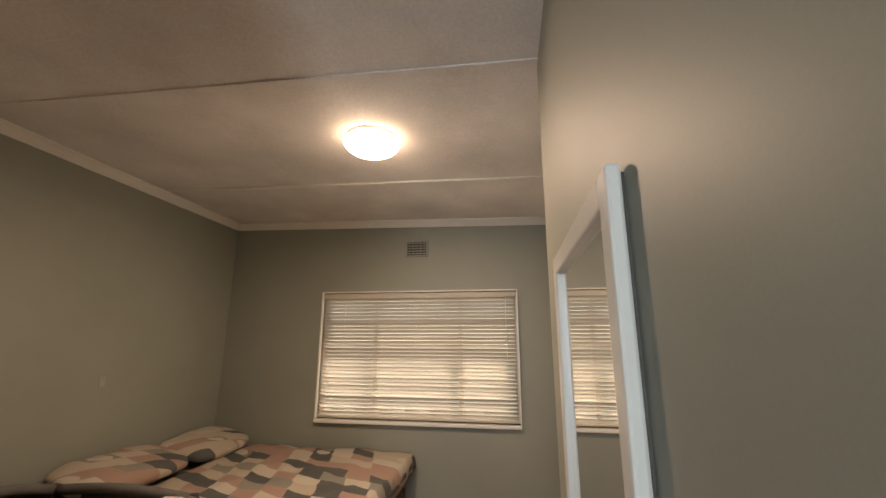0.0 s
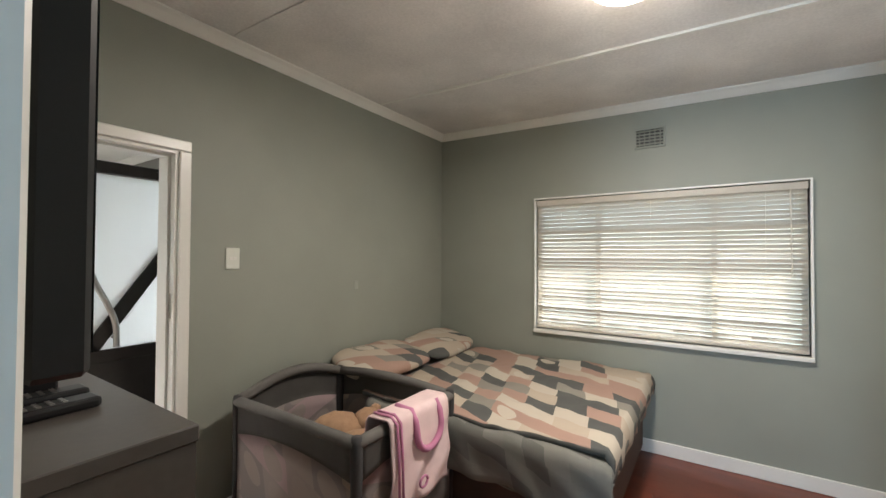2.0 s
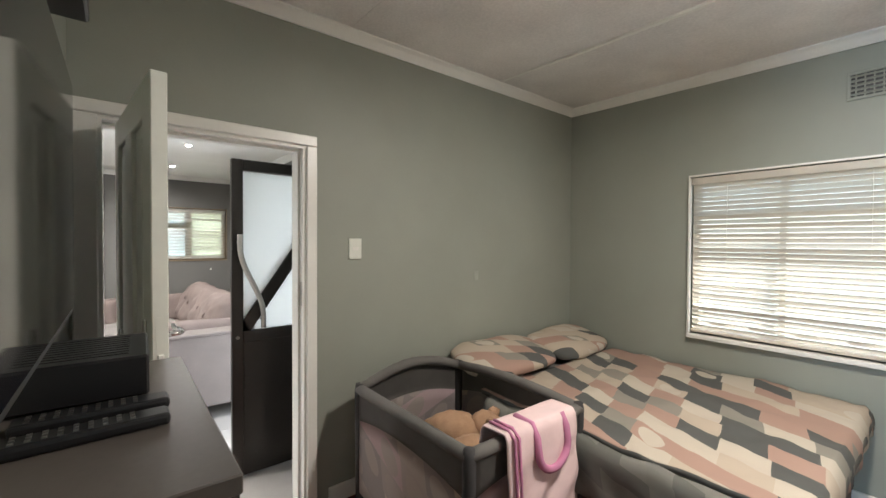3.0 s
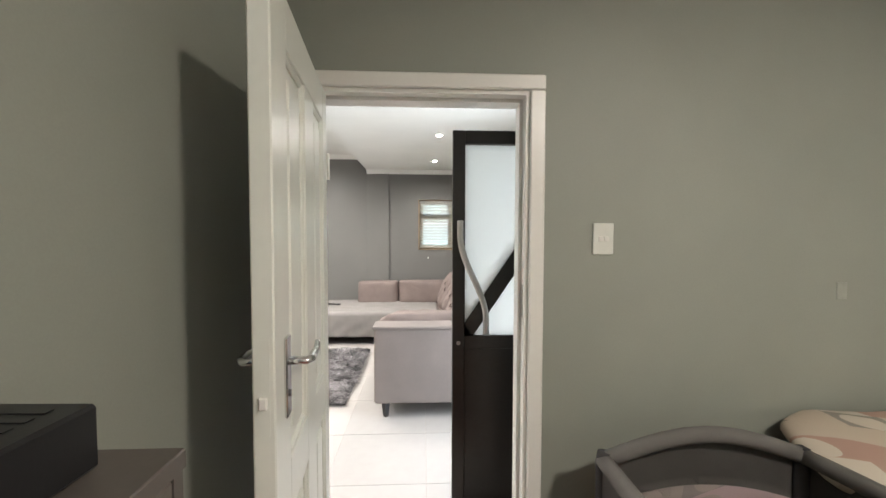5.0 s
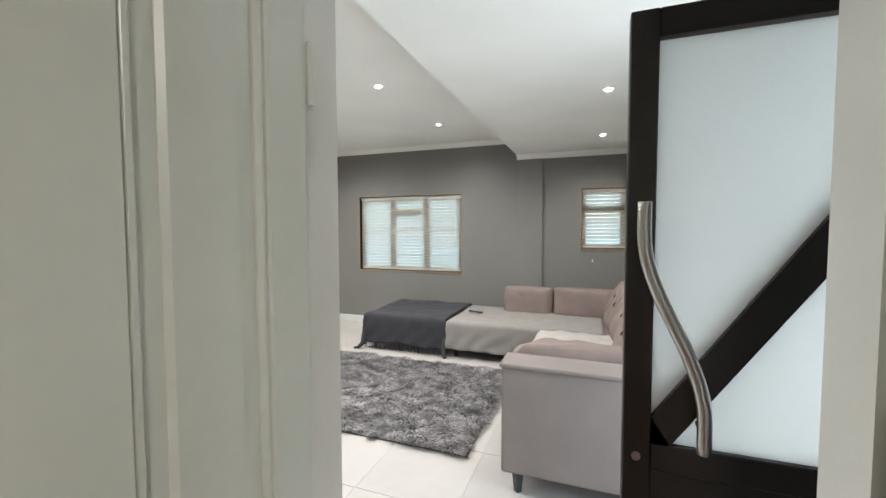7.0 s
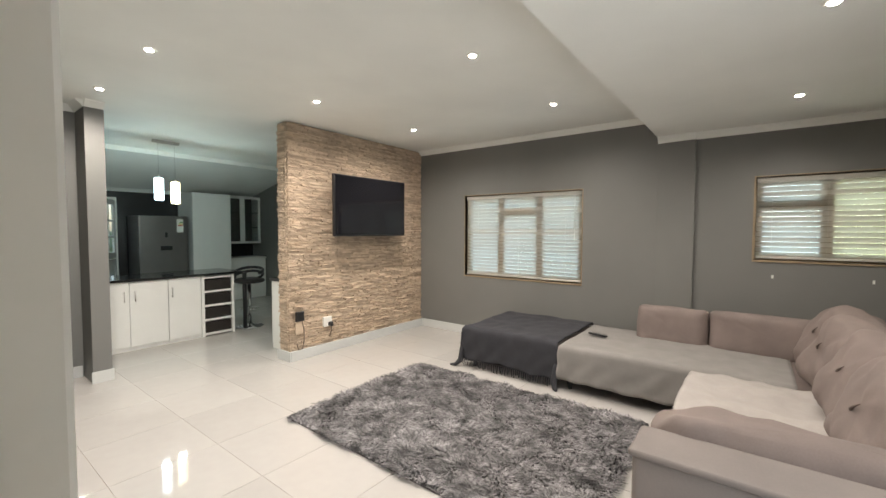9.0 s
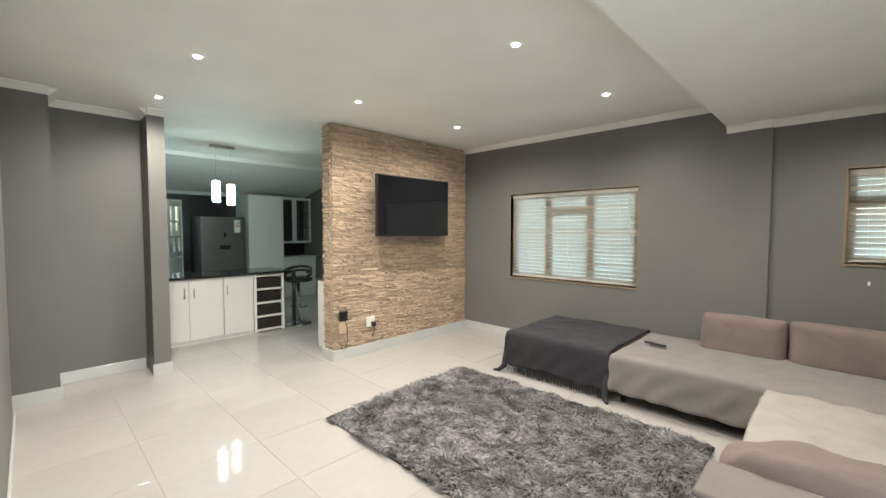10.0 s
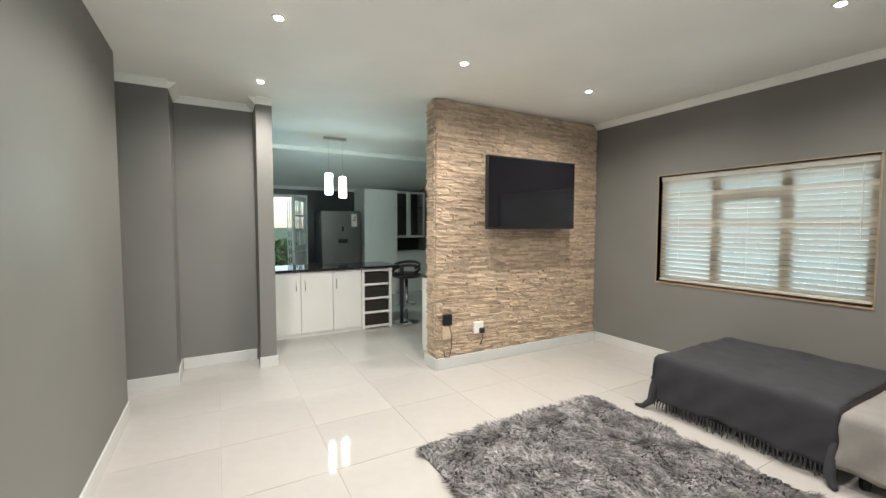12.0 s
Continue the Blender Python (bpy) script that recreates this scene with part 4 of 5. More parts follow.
# ---- lounge windows ----
window("window_3", (FX - 0.062, W1[0], W1[2]), W1[1] - W1[0], W1[3] - W1[2], 90, (0.33, 0.665), ((0.33, 0.665, 0.79),), "bronze framed lounge window", M_BRONZE, bar=0.06, mid=0.085)
window("window_4", (FX - 0.062, W2[0], W2[2]), W2[1] - W2[0], W2[3] - W2[2], 90, (0.50,), ((0.0, 0.50, 0.66),), "bronze framed lounge window high on the wall", M_BRONZE, bar=0.06, mid=0.085)
blind((FX - 0.045, W1[0] + 0.01, W1[2] + 0.012), W1[1] - W1[0] - 0.02, W1[3] - W1[2] - 0.02, 90, 0.047, 0.050, -60, M_SLAT, "white venetian blind half open in a lounge window", "lounge blinds")
blind((FX - 0.045, W2[0] + 0.01, W2[2] + 0.012), W2[1] - W2[0] - 0.02, W2[3] - W2[2] - 0.02, 90, 0.047, 0.050, -60, M_SLAT, "white venetian blind half open in the high lounge window", "lounge blinds")
for nm, (a, b, z0, z1) in (("window_trim_long", W1), ("window_trim_high", W2)):
    bm = bmesh.new()
    box(bm, FX - 0.09, a - 0.01, z0 - 0.018, FX + 0.012, b + 0.01, z0, bevel=0.002)
    box(bm, FX - 0.088, a - 0.010, z1, FX + 0.004, b + 0.010, z1 + 0.010)
    box(bm, FX - 0.088, a - 0.010, z0 + 0.001, FX + 0.004, a, z1 - 0.001)
    box(bm, FX - 0.088, b, z0 + 0.001, FX + 0.004, b + 0.010, z1 - 0.001)
    setting(nm, bm, M_BRONZE, "bronze trim around a lounge window", "trim")

for a, b, z0, z1, watts, tone in ((*W1, 3.2, (0.74, 0.94, 1.0)), (W2[0], 1.725, W2[2], W2[3], 1.0, (0.74, 0.94, 1.0)), (1.725, W2[1], W2[2], W2[3], 0.8, (0.92, 1.0, 0.62))):
    lamp("window_daylight", "AREA", pose(FX - 0.21, (a + b) / 2, (z0 + z1) / 2, 90, 0, -90), watts, tone, b - a, z1 - z0)

# ---- lounge ceiling lights ----
def downlight(x, y, z, power):
    th = thing("downlight", (x, y, z), "small white recessed ceiling downlight, lit", "lamp", "lounge downlights")
    part("rim", lathe(bmesh.new(), [(0.026, -0.006), (0.040, -0.006), (0.045, -0.001), (0.045, 0.0)], sides=24), M_WHITE, th, smooth=True)
    part("bulb", lathe(bmesh.new(), [(0.008, -0.013), (0.022, -0.011), (0.026, -0.0065), (0.026, -0.004)], sides=20), M_DOWN, th, "glowing bulb", True)
    lamp("downlight_beam", "SPOT", pose(x, y, z - 0.03), power, SOFTWHITE, 0.03, angle=165)
    return th


for dx, dy in ((-3.85, -2.09), (-5.205, -2.125), (-6.57, -2.105), (-5.245, -0.385), (-6.62, -0.36), (-3.85, -0.35), (-3.858, -3.34)):
    downlight(dx, dy, CEIL, DOWN_W * (0.8 if dx < -6 and dy > -1 else 1.0))
for dx, dy in ((-5.28, 1.45), (-6.78, 1.44)):
    downlight(dx, dy, LOW, DOWN_W * 0.5)


# ---- stone feature wall ----
stone = thing("wall_stone", (-5.41, STY, 0), "ledge stone partition wall in sand and brown courses", "wall", kind="structure")
part("core", B(FX + 5.41, -0.21, 0, -0.022, -0.022, CEIL - 0.001), M_STONEBACK, stone)


def lay_stone():
    rnd = random.Random(7)
    meshes = []
    for k in range(14):
        bm = B(-0.5, -0.5, -0.5, 0.5, 0.5, 0.5)
        bmesh.ops.subdivide_edges(bm, edges=[e for e in bm.edges if abs((e.verts[0].co - e.verts[1].co).x) > 0.5], cuts=2)
        for v in bm.verts:
            v.co.y += rnd.uniform(-0.16, 0.16) if v.co.y > 0 else 0
            v.co.z *= rnd.uniform(0.80, 0.98)
            v.co.x += rnd.uniform(-0.02, 0.02)
        meshes.append(shared("stone", bm, M_STONE))
    rest_v, rest_f = [], []
    cells = []
    z = 0.10
    while z < CEIL - 0.012:
        h = min(rnd.choice((0.013, 0.015, 0.018, 0.020, 0.023, 0.027)), CEIL - 0.002 - z)
        x = FX + 5.41 + 0.002
        while x < -0.001:
            w = min(rnd.uniform(0.06, 0.26), -x + 0.012 * rnd.random())
            cells.append(("front", x, z, w, h))
            x += w
        y = -0.20
        while y < -0.02:
            w = min(rnd.uniform(0.08, 0.2), -0.02 - y)
            cells.append(("end", y, z, w, h))
            y += w
        z += h
    near = sorted((c for c in cells if c[0] == "front"), key=lambda c: -(c[1] - 0.15 * abs(c[2] - 1.2)))[:240]
    near = set(near) | set([c for c in cells if c[0] == "end"][:55])
    for c in cells:
        side, a, zz, w, h = c
        d = rnd.uniform(0.020, 0.040)
        me = meshes[rnd.randrange(len(meshes))]
        if side == "front":
            at, rot, sc = (a + w / 2, -0.022 + d / 2, zz + h / 2), (0, 0, 0), (w - 0.003, d, h)
        else:
            at, rot, sc = (-0.022 + d / 2, a + w / 2, zz + h / 2), (0, 0, -math.pi / 2), (w - 0.003, d, h)
        if c in near:
            piece("stone", me, stone, at, rot, sc)
        else:
            m = Matrix.LocRotScale(Vector(at), Euler(rot), Vector(sc))
            n0 = len(rest_v)
            rest_v.extend(tuple(m @ v.co) for v in me.vertices)
            rest_f.extend([tuple(n0 + i for i in p.vertices) for p in me.polygons])
    me = bpy.data.meshes.new("stone_courses")
    me.from_pydata(rest_v, [], rest_f)
    me.materials.append(M_STONEREST)
    ob = new("stone_courses", me)
    ob.parent = stone
    tagged(ob, kind="stuff")


flat_tv("television", (-6.468, -2.725, 1.43), 1.215, 0.745, 180, "large black flat television on the stone wall", 0.235, 0.014)
th = thing("wall_socket", (-5.52, STY + 0.02, 0.50), "black socket box with a hanging cable on the stone wall", "socket")
part("box", B(-0.05, 0, -0.05, 0.05, 0.035, 0.06, bevel=0.004), M_BLACK, th)
part("lower_plate", B(-0.055, 0.0, -0.20, 0.06, 0.022, -0.06, bevel=0.003), M_STONEREST, th, "stone-coloured cover plate")
part("cable", tube(bmesh.new(), [(-0.02, 0.03, -0.05), (-0.035, 0.045, -0.15), (-0.03, 0.05, -0.28), (0.0, 0.06, -0.37), (0.05, 0.06, -0.37), (0.06, 0.05, -0.30)], 0.005, 8), M_STONEBACK, th, "", True)
th = thing("wall_socket", (-5.90, STY + 0.02, 0.36), "white double socket with a black plug on the stone wall", "socket")
part("plate", B(-0.06, 0, -0.04, 0.06, 0.03, 0.08, bevel=0.004), M_WHITE, th)
part("plug", B(-0.05, 0.03, -0.035, 0.0, 0.075, 0.02, bevel=0.006), M_BLACK, th, "black plug")
part("cable", tube(bmesh.new(), [(-0.025, 0.06, -0.03), (-0.03, 0.06, -0.09), (-0.01, 0.045, -0.16)], 0.005, 8), M_STONEBACK, th, "", True)


# ---- entrance door leaf ----
def entrance_door():
    """Hinged at the north wall, standing open into the lounge; local x runs from the free edge to the hinge."""
    th = thing("entrance_door", (-3.268, 1.445, 0.01), "dark wooden entrance door with frosted glass, standing open", "door", rz=90)
    w, h, t = 0.90, 2.04, 0.045
    s = 0.067
    part("stile", B(0, 0, 0, s, t, h, bevel=0.003), M_DARKWOOD, th)
    part("stile", B(w - s, 0, 0, w, t, h, bevel=0.003), M_DARKWOOD, th)
    part("top_rail", B(s, 0.0005, h - 0.07, w - s, t - 0.0005, h, bevel=0.003), M_DARKWOOD, th)
    part("lower_panel", B(s, 0.004, 0.0, w - s, t - 0.004, 0.90, bevel=0.002), M_DARKWOOD, th)
    part("mid_rail", B(s, 0.0005, 0.865, w - s, t - 0.0005, 0.938, bevel=0.003), M_DARKWOOD, th)
    part("frosted_pane", B(s - 0.005, t / 2 - 0.004, 0.93, w - s + 0.005, t / 2 + 0.004, h - 0.075), M_FROST, th, "pale frosted glass pane")
    bm = B(-0.75, -t / 2 + 0.002, -0.038, 0.75, t / 2 - 0.002, 0.038)
    bmesh.ops.transform(bm, matrix=Matrix.Translation((0.40, t / 2, 1.432)) @ Matrix.Rotation(radians(-56), 4, "Y"), verts=bm.verts)
    geo = bm.verts[:] + bm.edges[:] + bm.faces[:]
    bmesh.ops.bisect_plane(bm, geom=geo, plane_co=(0, 0, 0.938), plane_no=(0, 0, -1), clear_outer=True)
    geo = bm.verts[:] + bm.edges[:] + bm.faces[:]
    bmesh.ops.bisect_plane(bm, geom=geo, plane_co=(0, 0, h - 0.07), plane_no=(0, 0, 1), clear_outer=True)
    for co, no in (((s, 0, 0), (-1, 0, 0)), ((w - s, 0, 0), (1, 0, 0))):
        geo = bm.verts[:] + bm.edges[:] + bm.faces[:]
        bmesh.ops.bisect_plane(bm, geom=geo, plane_co=co, plane_no=no, clear_outer=True)
    bmesh.ops.holes_fill(bm, edges=bm.edges)
    part("diagonal_brace", bm, M_DARKWOOD, th)
    for sgn, y in ((-1, 0.0), (1, t)):
        pts = []
        for k in range(25):
            f = k / 24
            z = 1.560 - 0.600 * f
            x = 0.036 + 0.138 * (0.5 - 0.5 * math.cos(math.pi * min(max((f - 0.12) / 0.76, 0), 1)))
            pts.append((x, y + sgn * 0.055, z))
        hd = part("pull_handle", tube(bmesh.new(), pts, 0.016, 14), M_STEEL, th, "curved brushed steel pull handle", True)
        for q in (pts[2], pts[-3]):
            part("standoff", tube(bmesh.new(), [(q[0], y, q[2]), q], 0.009, 10), M_STEEL, hd)
    part("lock_cylinder", tube(bmesh.new(), [(0.033, -0.006, 0.90), (0.033, t + 0.006, 0.90)], 0.011, 14), M_STEEL, th)
    for z in (0.2, 1.05, 1.85):
        part("hinge", tube(bmesh.new(), [(w + 0.006, 0.0, z - 0.05), (w + 0.006, 0.0, z + 0.05)], 0.007, 8), M_STEEL, th)
    return th


entrance_door()
th = thing("door_2", (FDOOR[0], NLY, 0), "dark wooden frame of the open entrance", "door frame", kind="structure")
wd = FDOOR[1] - FDOOR[0]
part("jamb", B(-0.04, -0.01, 0, 0, 0.21, 2.08), M_DARKWOOD, th)
part("jamb", B(wd, -0.01, 0, wd + 0.04, 0.21, 2.08), M_DARKWOOD, th)
part("head", B(-0.04, -0.01, 2.08, wd + 0.04, 0.21, 2.12), M_DARKWOOD, th)


# ---- sofa ----
def soft_box(x0, y0, z0, x1, y1, z1, r=0.05):
    return B(x0, y0, z0, x1, y1, z1, bevel=r, seg=4)


def put_cushion(th, name, at, size, rx=0, ry=0, rz=0, seed=0, material=None, label="", e=0.38, puff=0.5, wrinkle=0.017):
    bm = cushion(*size, e, puff, wrinkle, seed, 56, 28)
    bmesh.ops.transform(bm, matrix=pose(*at, rx, ry, rz), verts=bm.verts)
    return part(name, bm, material or M_SOFA, th, label, True)


def sofa():
    # two right-angled wings; origin at the inner front corner of the long wing
    th = thing("corner_sofa", (-6.52, 0.86, 0), "taupe suede corner sofa with loose back cushions", "sofa")
    part("wing_base", soft_box(-1.06, -1.06, 0.13, 0.0, 1.40, 0.29, 0.02), M_SOFABASE, th)
    part("wing_base", soft_box(0.004, 0.02, 0.13, 1.968, 1.12, 0.29, 0.02), M_SOFABASE, th)
    part("seat_cushion", soft_box(-1.03, -1.07, 0.292, 0.01, 0.18, 0.42, 0.04), M_SOFA, th, "", True)
    part("seat_cushion", soft_box(-1.03, 0.185, 0.292, 0.01, 1.18, 0.42, 0.04), M_SOFA, th, "", True)
    part("seat_cushion", soft_box(0.015, 0.0, 0.292, 0.98, 0.92, 0.42, 0.04), M_SOFA, th, "", True)
    part("seat_cushion", soft_box(0.985, 0.0, 0.292, 1.955, 0.92, 0.42, 0.04), M_SOFA, th, "", True)
    part("back_frame", soft_box(-1.15, -0.56, 0.13, -1.065, 1.40, 0.62, 0.02), M_SOFABASE, th)
    part("back_frame", soft_box(-1.06, 1.125, 0.13, 2.13, 1.30, 0.62, 0.02), M_SOFABASE, th)
    part("arm", soft_box(1.985, 0.03, 0.12, 2.19, 1.12, 0.735, 0.02), M_SOFABASE, th)
    part("arm_lip", soft_box(1.97, 0.02, 0.728, 2.20, 1.12, 0.752, 0.010), M_SOFABASE, th)
    put_cushion(th, "arm_cushion", (1.86, 0.56, 0.615), (0.28, 1.09, 0.385), 0, -6, 0, 3, e=0.24, puff=0.40, wrinkle=0.034)
    put_cushion(th, "back_cushion", (-0.87, -0.27, 0.565), (0.62, 0.38, 0.24), 84, 0, 90, 4, e=0.17, puff=0.30)
    put_cushion(th, "back_cushion", (-0.87, 0.50, 0.57), (0.92, 0.39, 0.26), 84, 0, 90, 5, e=0.17, puff=0.30)
    for i, (x, lean, turn) in enumerate(((-0.50, 64, 16), (0.05, 68, 12), (0.62, 63, 9), (1.24, 67, 5))):
        put_cushion(th, "back_cushion", (x, 0.90 - 0.03 * (i % 2), 0.655 + 0.012 * i), (0.70, 0.56, 0.34), lean, 0, turn, 6 + i, e=0.46, puff=0.58, wrinkle=0.034)
        dent = tube(bmesh.new(), [(x - 0.07 + 0.02 * k, 0.735 - 0.03 * (i % 2) + 0.004 * (k - 3) ** 2 * 0.5, 0.70 + 0.014 * k) for k in range(7)], [0.002, 0.005, 0.007, 0.008, 0.007, 0.005, 0.002], 8)
        part("crease", dent, M_SOFA, th, "", True)
    foot = shared("foot", lathe(bmesh.new(), [(0.022, 0), (0.035, 0.125)], sides=4), M_BLACK)
    for x, y in ((-0.08, -1.0), (-1.0, -1.0), (-1.0, 1.3), (-0.05, -0.02), (2.14, 0.12), (2.14, 1.05), (1.0, 0.08)):
        piece("foot", foot, th, (x, y, 0))
    return th


sofa()
tagged(finish("seat_throw", drape(-7.52, -6.515, -0.20, 1.50, 0.437, (0.0, 0.345, 0.03, 0.0), 0.045, 0.03, 0.005, 11, 0.010, 0.010), M_FLEECEGREY, True), "grey fleece throw spread over the long sofa wing", "throw")
tagged(finish("seat_throw", drape(-6.46, -4.86, 0.87, 1.62, 0.443, (0.0, 0.0, 0.05, 0.0), 0.045, 0.03, 0.02, 13, 0.010, 0.010, lambda x, y: 0.449 + 0.012 * noise.noise(Vector((x * 5 + y * 3, y * 6, 2))) + 0.007 * noise.noise(Vector((x * 13, y * 11, 6)))), M_FLEECE, True), "pale fleece throw spread over the short sofa wing", "throw")


def ottoman():
    th = thing("ottoman", (-7.58, -1.30, 0), "low upholstered ottoman beside the sofa", "ottoman")
    part("body", soft_box(0.02, 0.02, 0.12, 1.04, 1.04, 0.435, 0.03), M_SOFABASE, th)
    foot = shared("foot", lathe(bmesh.new(), [(0.022, 0), (0.035, 0.12)], sides=4), M_BLACK)
    for x in (0.08, 0.98):
        for y in (0.08, 0.98):
            piece("foot", foot, th, (x, y, 0))


ottoman()


def dark_throw():
    th = thing("throw", (-7.58, -1.30, 0), "charcoal knitted throw with fringes over the ottoman", "throw")
    part("cloth", drape(0.02, 1.05, 0.01, 1.05, 0.455, (0.05, 0.385, 0.365, 0.03), 0.05, 0.026, 0.010, 17, 0.012, 0.007), M_THROW, th, "", True)
    bm = bmesh.new()
    rnd = random.Random(3)
    for k in range(46):
        y = 0.0 + k * 1.05 / 46
        l = rnd.uniform(0.05, 0.085)
        tube(bm, [(1.095, y, 0.10), (1.10 + rnd.uniform(-0.01, 0.015), y + rnd.uniform(-0.01, 0.01), 0.10 - l)], [0.006, 0.003], 5)
    for k in range(46):
        x = 0.02 + k * 1.03 / 46
        l = rnd.uniform(0.05, 0.085)
        tube(bm, [(x, -0.035, 0.11), (x + rnd.uniform(-0.01, 0.01), -0.04 - rnd.uniform(0, 0.015), 0.11 - l)], [0.006, 0.003], 5)
    f = part("fringe", bm, M_THROW, th)
    tagged(f, kind="stuff")
    for cx, cy, fx, fy in ((1.085, -0.025, 1.14, -0.14), (1.085, 1.055, 1.15, 1.09)):
        part("hanging_corner", tube(bmesh.new(), [(cx - 0.03, cy, 0.30), (cx, cy, 0.20), (cx + 0.015, cy - 0.01, 0.07), (fx - 0.01, (cy + fy) / 2, 0.02), (fx, fy, 0.012)], [0.012, 0.026, 0.030, 0.020, 0.010], 10), M_THROW, th, "bunched fringed corner of the throw", True)


dark_throw()
remote((-7.02, -0.10, 0.454), 75, 0.19, 0.045, "black remote control lying on the sofa throw", 7)


# ---- shaggy rug ----
def rug():
    x0, x1, y0, y1 = -6.25, -4.60, -1.71, 0.61
    th = thing("shaggy_rug", ((x0 + x1) / 2, (y0 + y1) / 2, 0), "shaggy grey rug with tufted pile on the tiles", "rug")
    w, l = (x1 - x0) / 2, (y1 - y0) / 2
    part("backing", B(-w, -l, 0.001, w, l, 0.012, bevel=0.004), M_RUGBACK, th)
    rng = np.random.default_rng(5)
    n = 42000
    px, py = rng.uniform(-w, w, n), rng.uniform(-l, l, n)
    ang = np.array([noise.noise(Vector((a * 3.2, b * 3.2, 0))) * 5 + noise.noise(Vector((a * 9, b * 9, 4))) * 2 for a, b in zip(px, py)]) + rng.normal(0, 0.5, n)
    ln, ht, wd2 = rng.uniform(0.030, 0.065, n), rng.uniform(0.012, 0.030, n), rng.uniform(0.0035, 0.008, n)
    dx, dy = np.cos(ang), np.sin(ang)
    ox, oy = -dy * wd2, dx * wd2
    rows = []
    for f, g, k in ((0.0, 0.0, 1.0), (0.35, 0.85, 0.9), (1.0, 1.0, 0.25)):
        cx, cy, cz = px + dx * ln * f, py + dy * ln * f, 0.010 + ht * g
        rows.append(np.stack([cx - ox * k, cy - oy * k, cz], 1))
        rows.append(np.stack([cx + ox * k, cy + oy * k, cz], 1))
    verts = np.stack(rows, 1).reshape(-1, 3)
    base = np.arange(n)[:, None] * 6
    faces = np.concatenate([base + np.array([[0, 1, 3, 2]]), base + np.array([[2, 3, 5, 4]])], 0)
    me = bpy.data.meshes.new("pile")
    me.from_pydata(verts.tolist(), [], faces.tolist())
    me.materials.append(M_RUG)
    ob = new("pile", me)
    ob.parent = th
    tagged(ob, kind="stuff")


M_RUG = mat("rug_pile", (0.195, 0.186, 0.188), 0.8, vary=0.85, scale=7.5, fine=26, bump=0.0, per="island", tint=(0.42, 1.62), trans=0.15)
M_RUGBACK = mat("rug_backing", (0.09, 0.085, 0.085), 0.95, vary=0.2, bump=0.2)
rug()


# ---- kitchen ----
def bar_handle(parent, x, y, z, l=0.13):
    bm = bmesh.new()
    tube(bm, [(x, y, z), (x, y + 0.028, z)], 0.005, 8)
    tube(bm, [(x, y, z + l * 0.8), (x, y + 0.028, z + l * 0.8)], 0.005, 8)
    tube(bm, [(x, y + 0.028, z - l * 0.1), (x, y + 0.028, z + l * 0.9)], 0.006, 8)
    part("handle", bm, M_STEEL, parent, "brushed steel bar handle", True)


def base_cabinet(x0, x1, doors, label):
    th = thing("base_cabinet", (x0, -4.85, 0), label, "cabinet", "kitchen counter cabinets")
    w = x1 - x0
    part("carcass", B(0, -0.60, 0.0, w, -0.022, 0.86), M_CUPBOARD, th)
    n = len(doors)
    for i, hf in enumerate(doors):
        a, b = w * i / n + 0.002, w * (i + 1) / n - 0.002
        d = part("cabinet_door", B(a, -0.02, 0.05, b, 0, 0.855, bevel=0.002), M_CUPBOARD, th)
        bar_handle(d, a + (b - a) * hf, 0, 0.63)
    return th


base_cabinet(-4.83, -4.005, (0.87, 0.13), "white base cabinet under the black counter")
base_cabinet(-5.23, -4.835, (0.9,), "narrow white base cabinet under the black counter")


def wine_rack():
    th = thing("open_rack", (-5.68, -4.85, 0), "white counter end unit with four dark drawers", "cabinet", "kitchen counter cabinets")
    w = 0.445
    part("side", B(0, -0.6, 0, 0.035, 0, 0.86), M_CUPBOARD, th)
    part("side", B(w - 0.04, -0.6, 0, w, 0, 0.86), M_CUPBOARD, th)
    part("back", B(0.036, -0.6, 0, w - 0.041, -0.58, 0.86), M_CUPBOARD, th)
    for i in range(5):
        z = 0.02 + i * 0.2
        part("shelf", B(0.036, -0.58, z, w - 0.041, -0.002, z + 0.028), M_CUPBOARD, th)
        if i < 4:
            part("drawer", B(0.042, -0.55, z + 0.03, w - 0.047, -0.012, z + 0.175, bevel=0.004), M_DARKWOOD, th, "dark brown drawer front")
    return th


wine_rack()
setting("kitchen_worktop", B(-5.78, -5.53, 0.865, -4.002, -4.815, 0.895, bevel=0.003), M_GRANITE, "polished black granite breakfast counter", "worktop")


def bar_stool():
    th = thing("bar_stool", (-5.98, -5.0, 0), "black bar stool with a curved back on a chrome pedestal", "stool")
    part("base_plate", lathe(bmesh.new(), [(0.20, 0), (0.20, 0.008), (0.05, 0.03), (0.03, 0.05)], sides=32), M_CHROME, th, "", True)
    part("pedestal", tube(bmesh.new(), [(0, 0, 0.04), (0, 0, 0.66)], 0.027, 14), M_CHROME, th, "", True)
    part("footrest", tube(bmesh.new(), [(0.13 * math.cos(a), 0.13 * math.sin(a), 0.28) for a in [math.tau * k / 20 for k in range(21)]], 0.010, 8), M_CHROME, th, "", True)
    part("seat", cushion(0.42, 0.40, 0.09, 0.7, 0.5, 0.003, 1), M_LEATHER, th, "", True).location = (0, 0, 0.72)
    bm = bmesh.new()
    for k in range(2):
        pts = [(0.20 * math.cos(a), 0.20 * math.sin(a), 0.80 + 0.06 * k + 0.05 * math.cos((a - math.pi * 1.25))) for a in [math.pi * (0.6 + 1.3 * j / 16) for j in range(17)]]
        tube(bm, pts, [0.022] * 17, 8)
    part("backrest", bm, M_LEATHER, th, "curved black backrest with a slot", True)
    return th


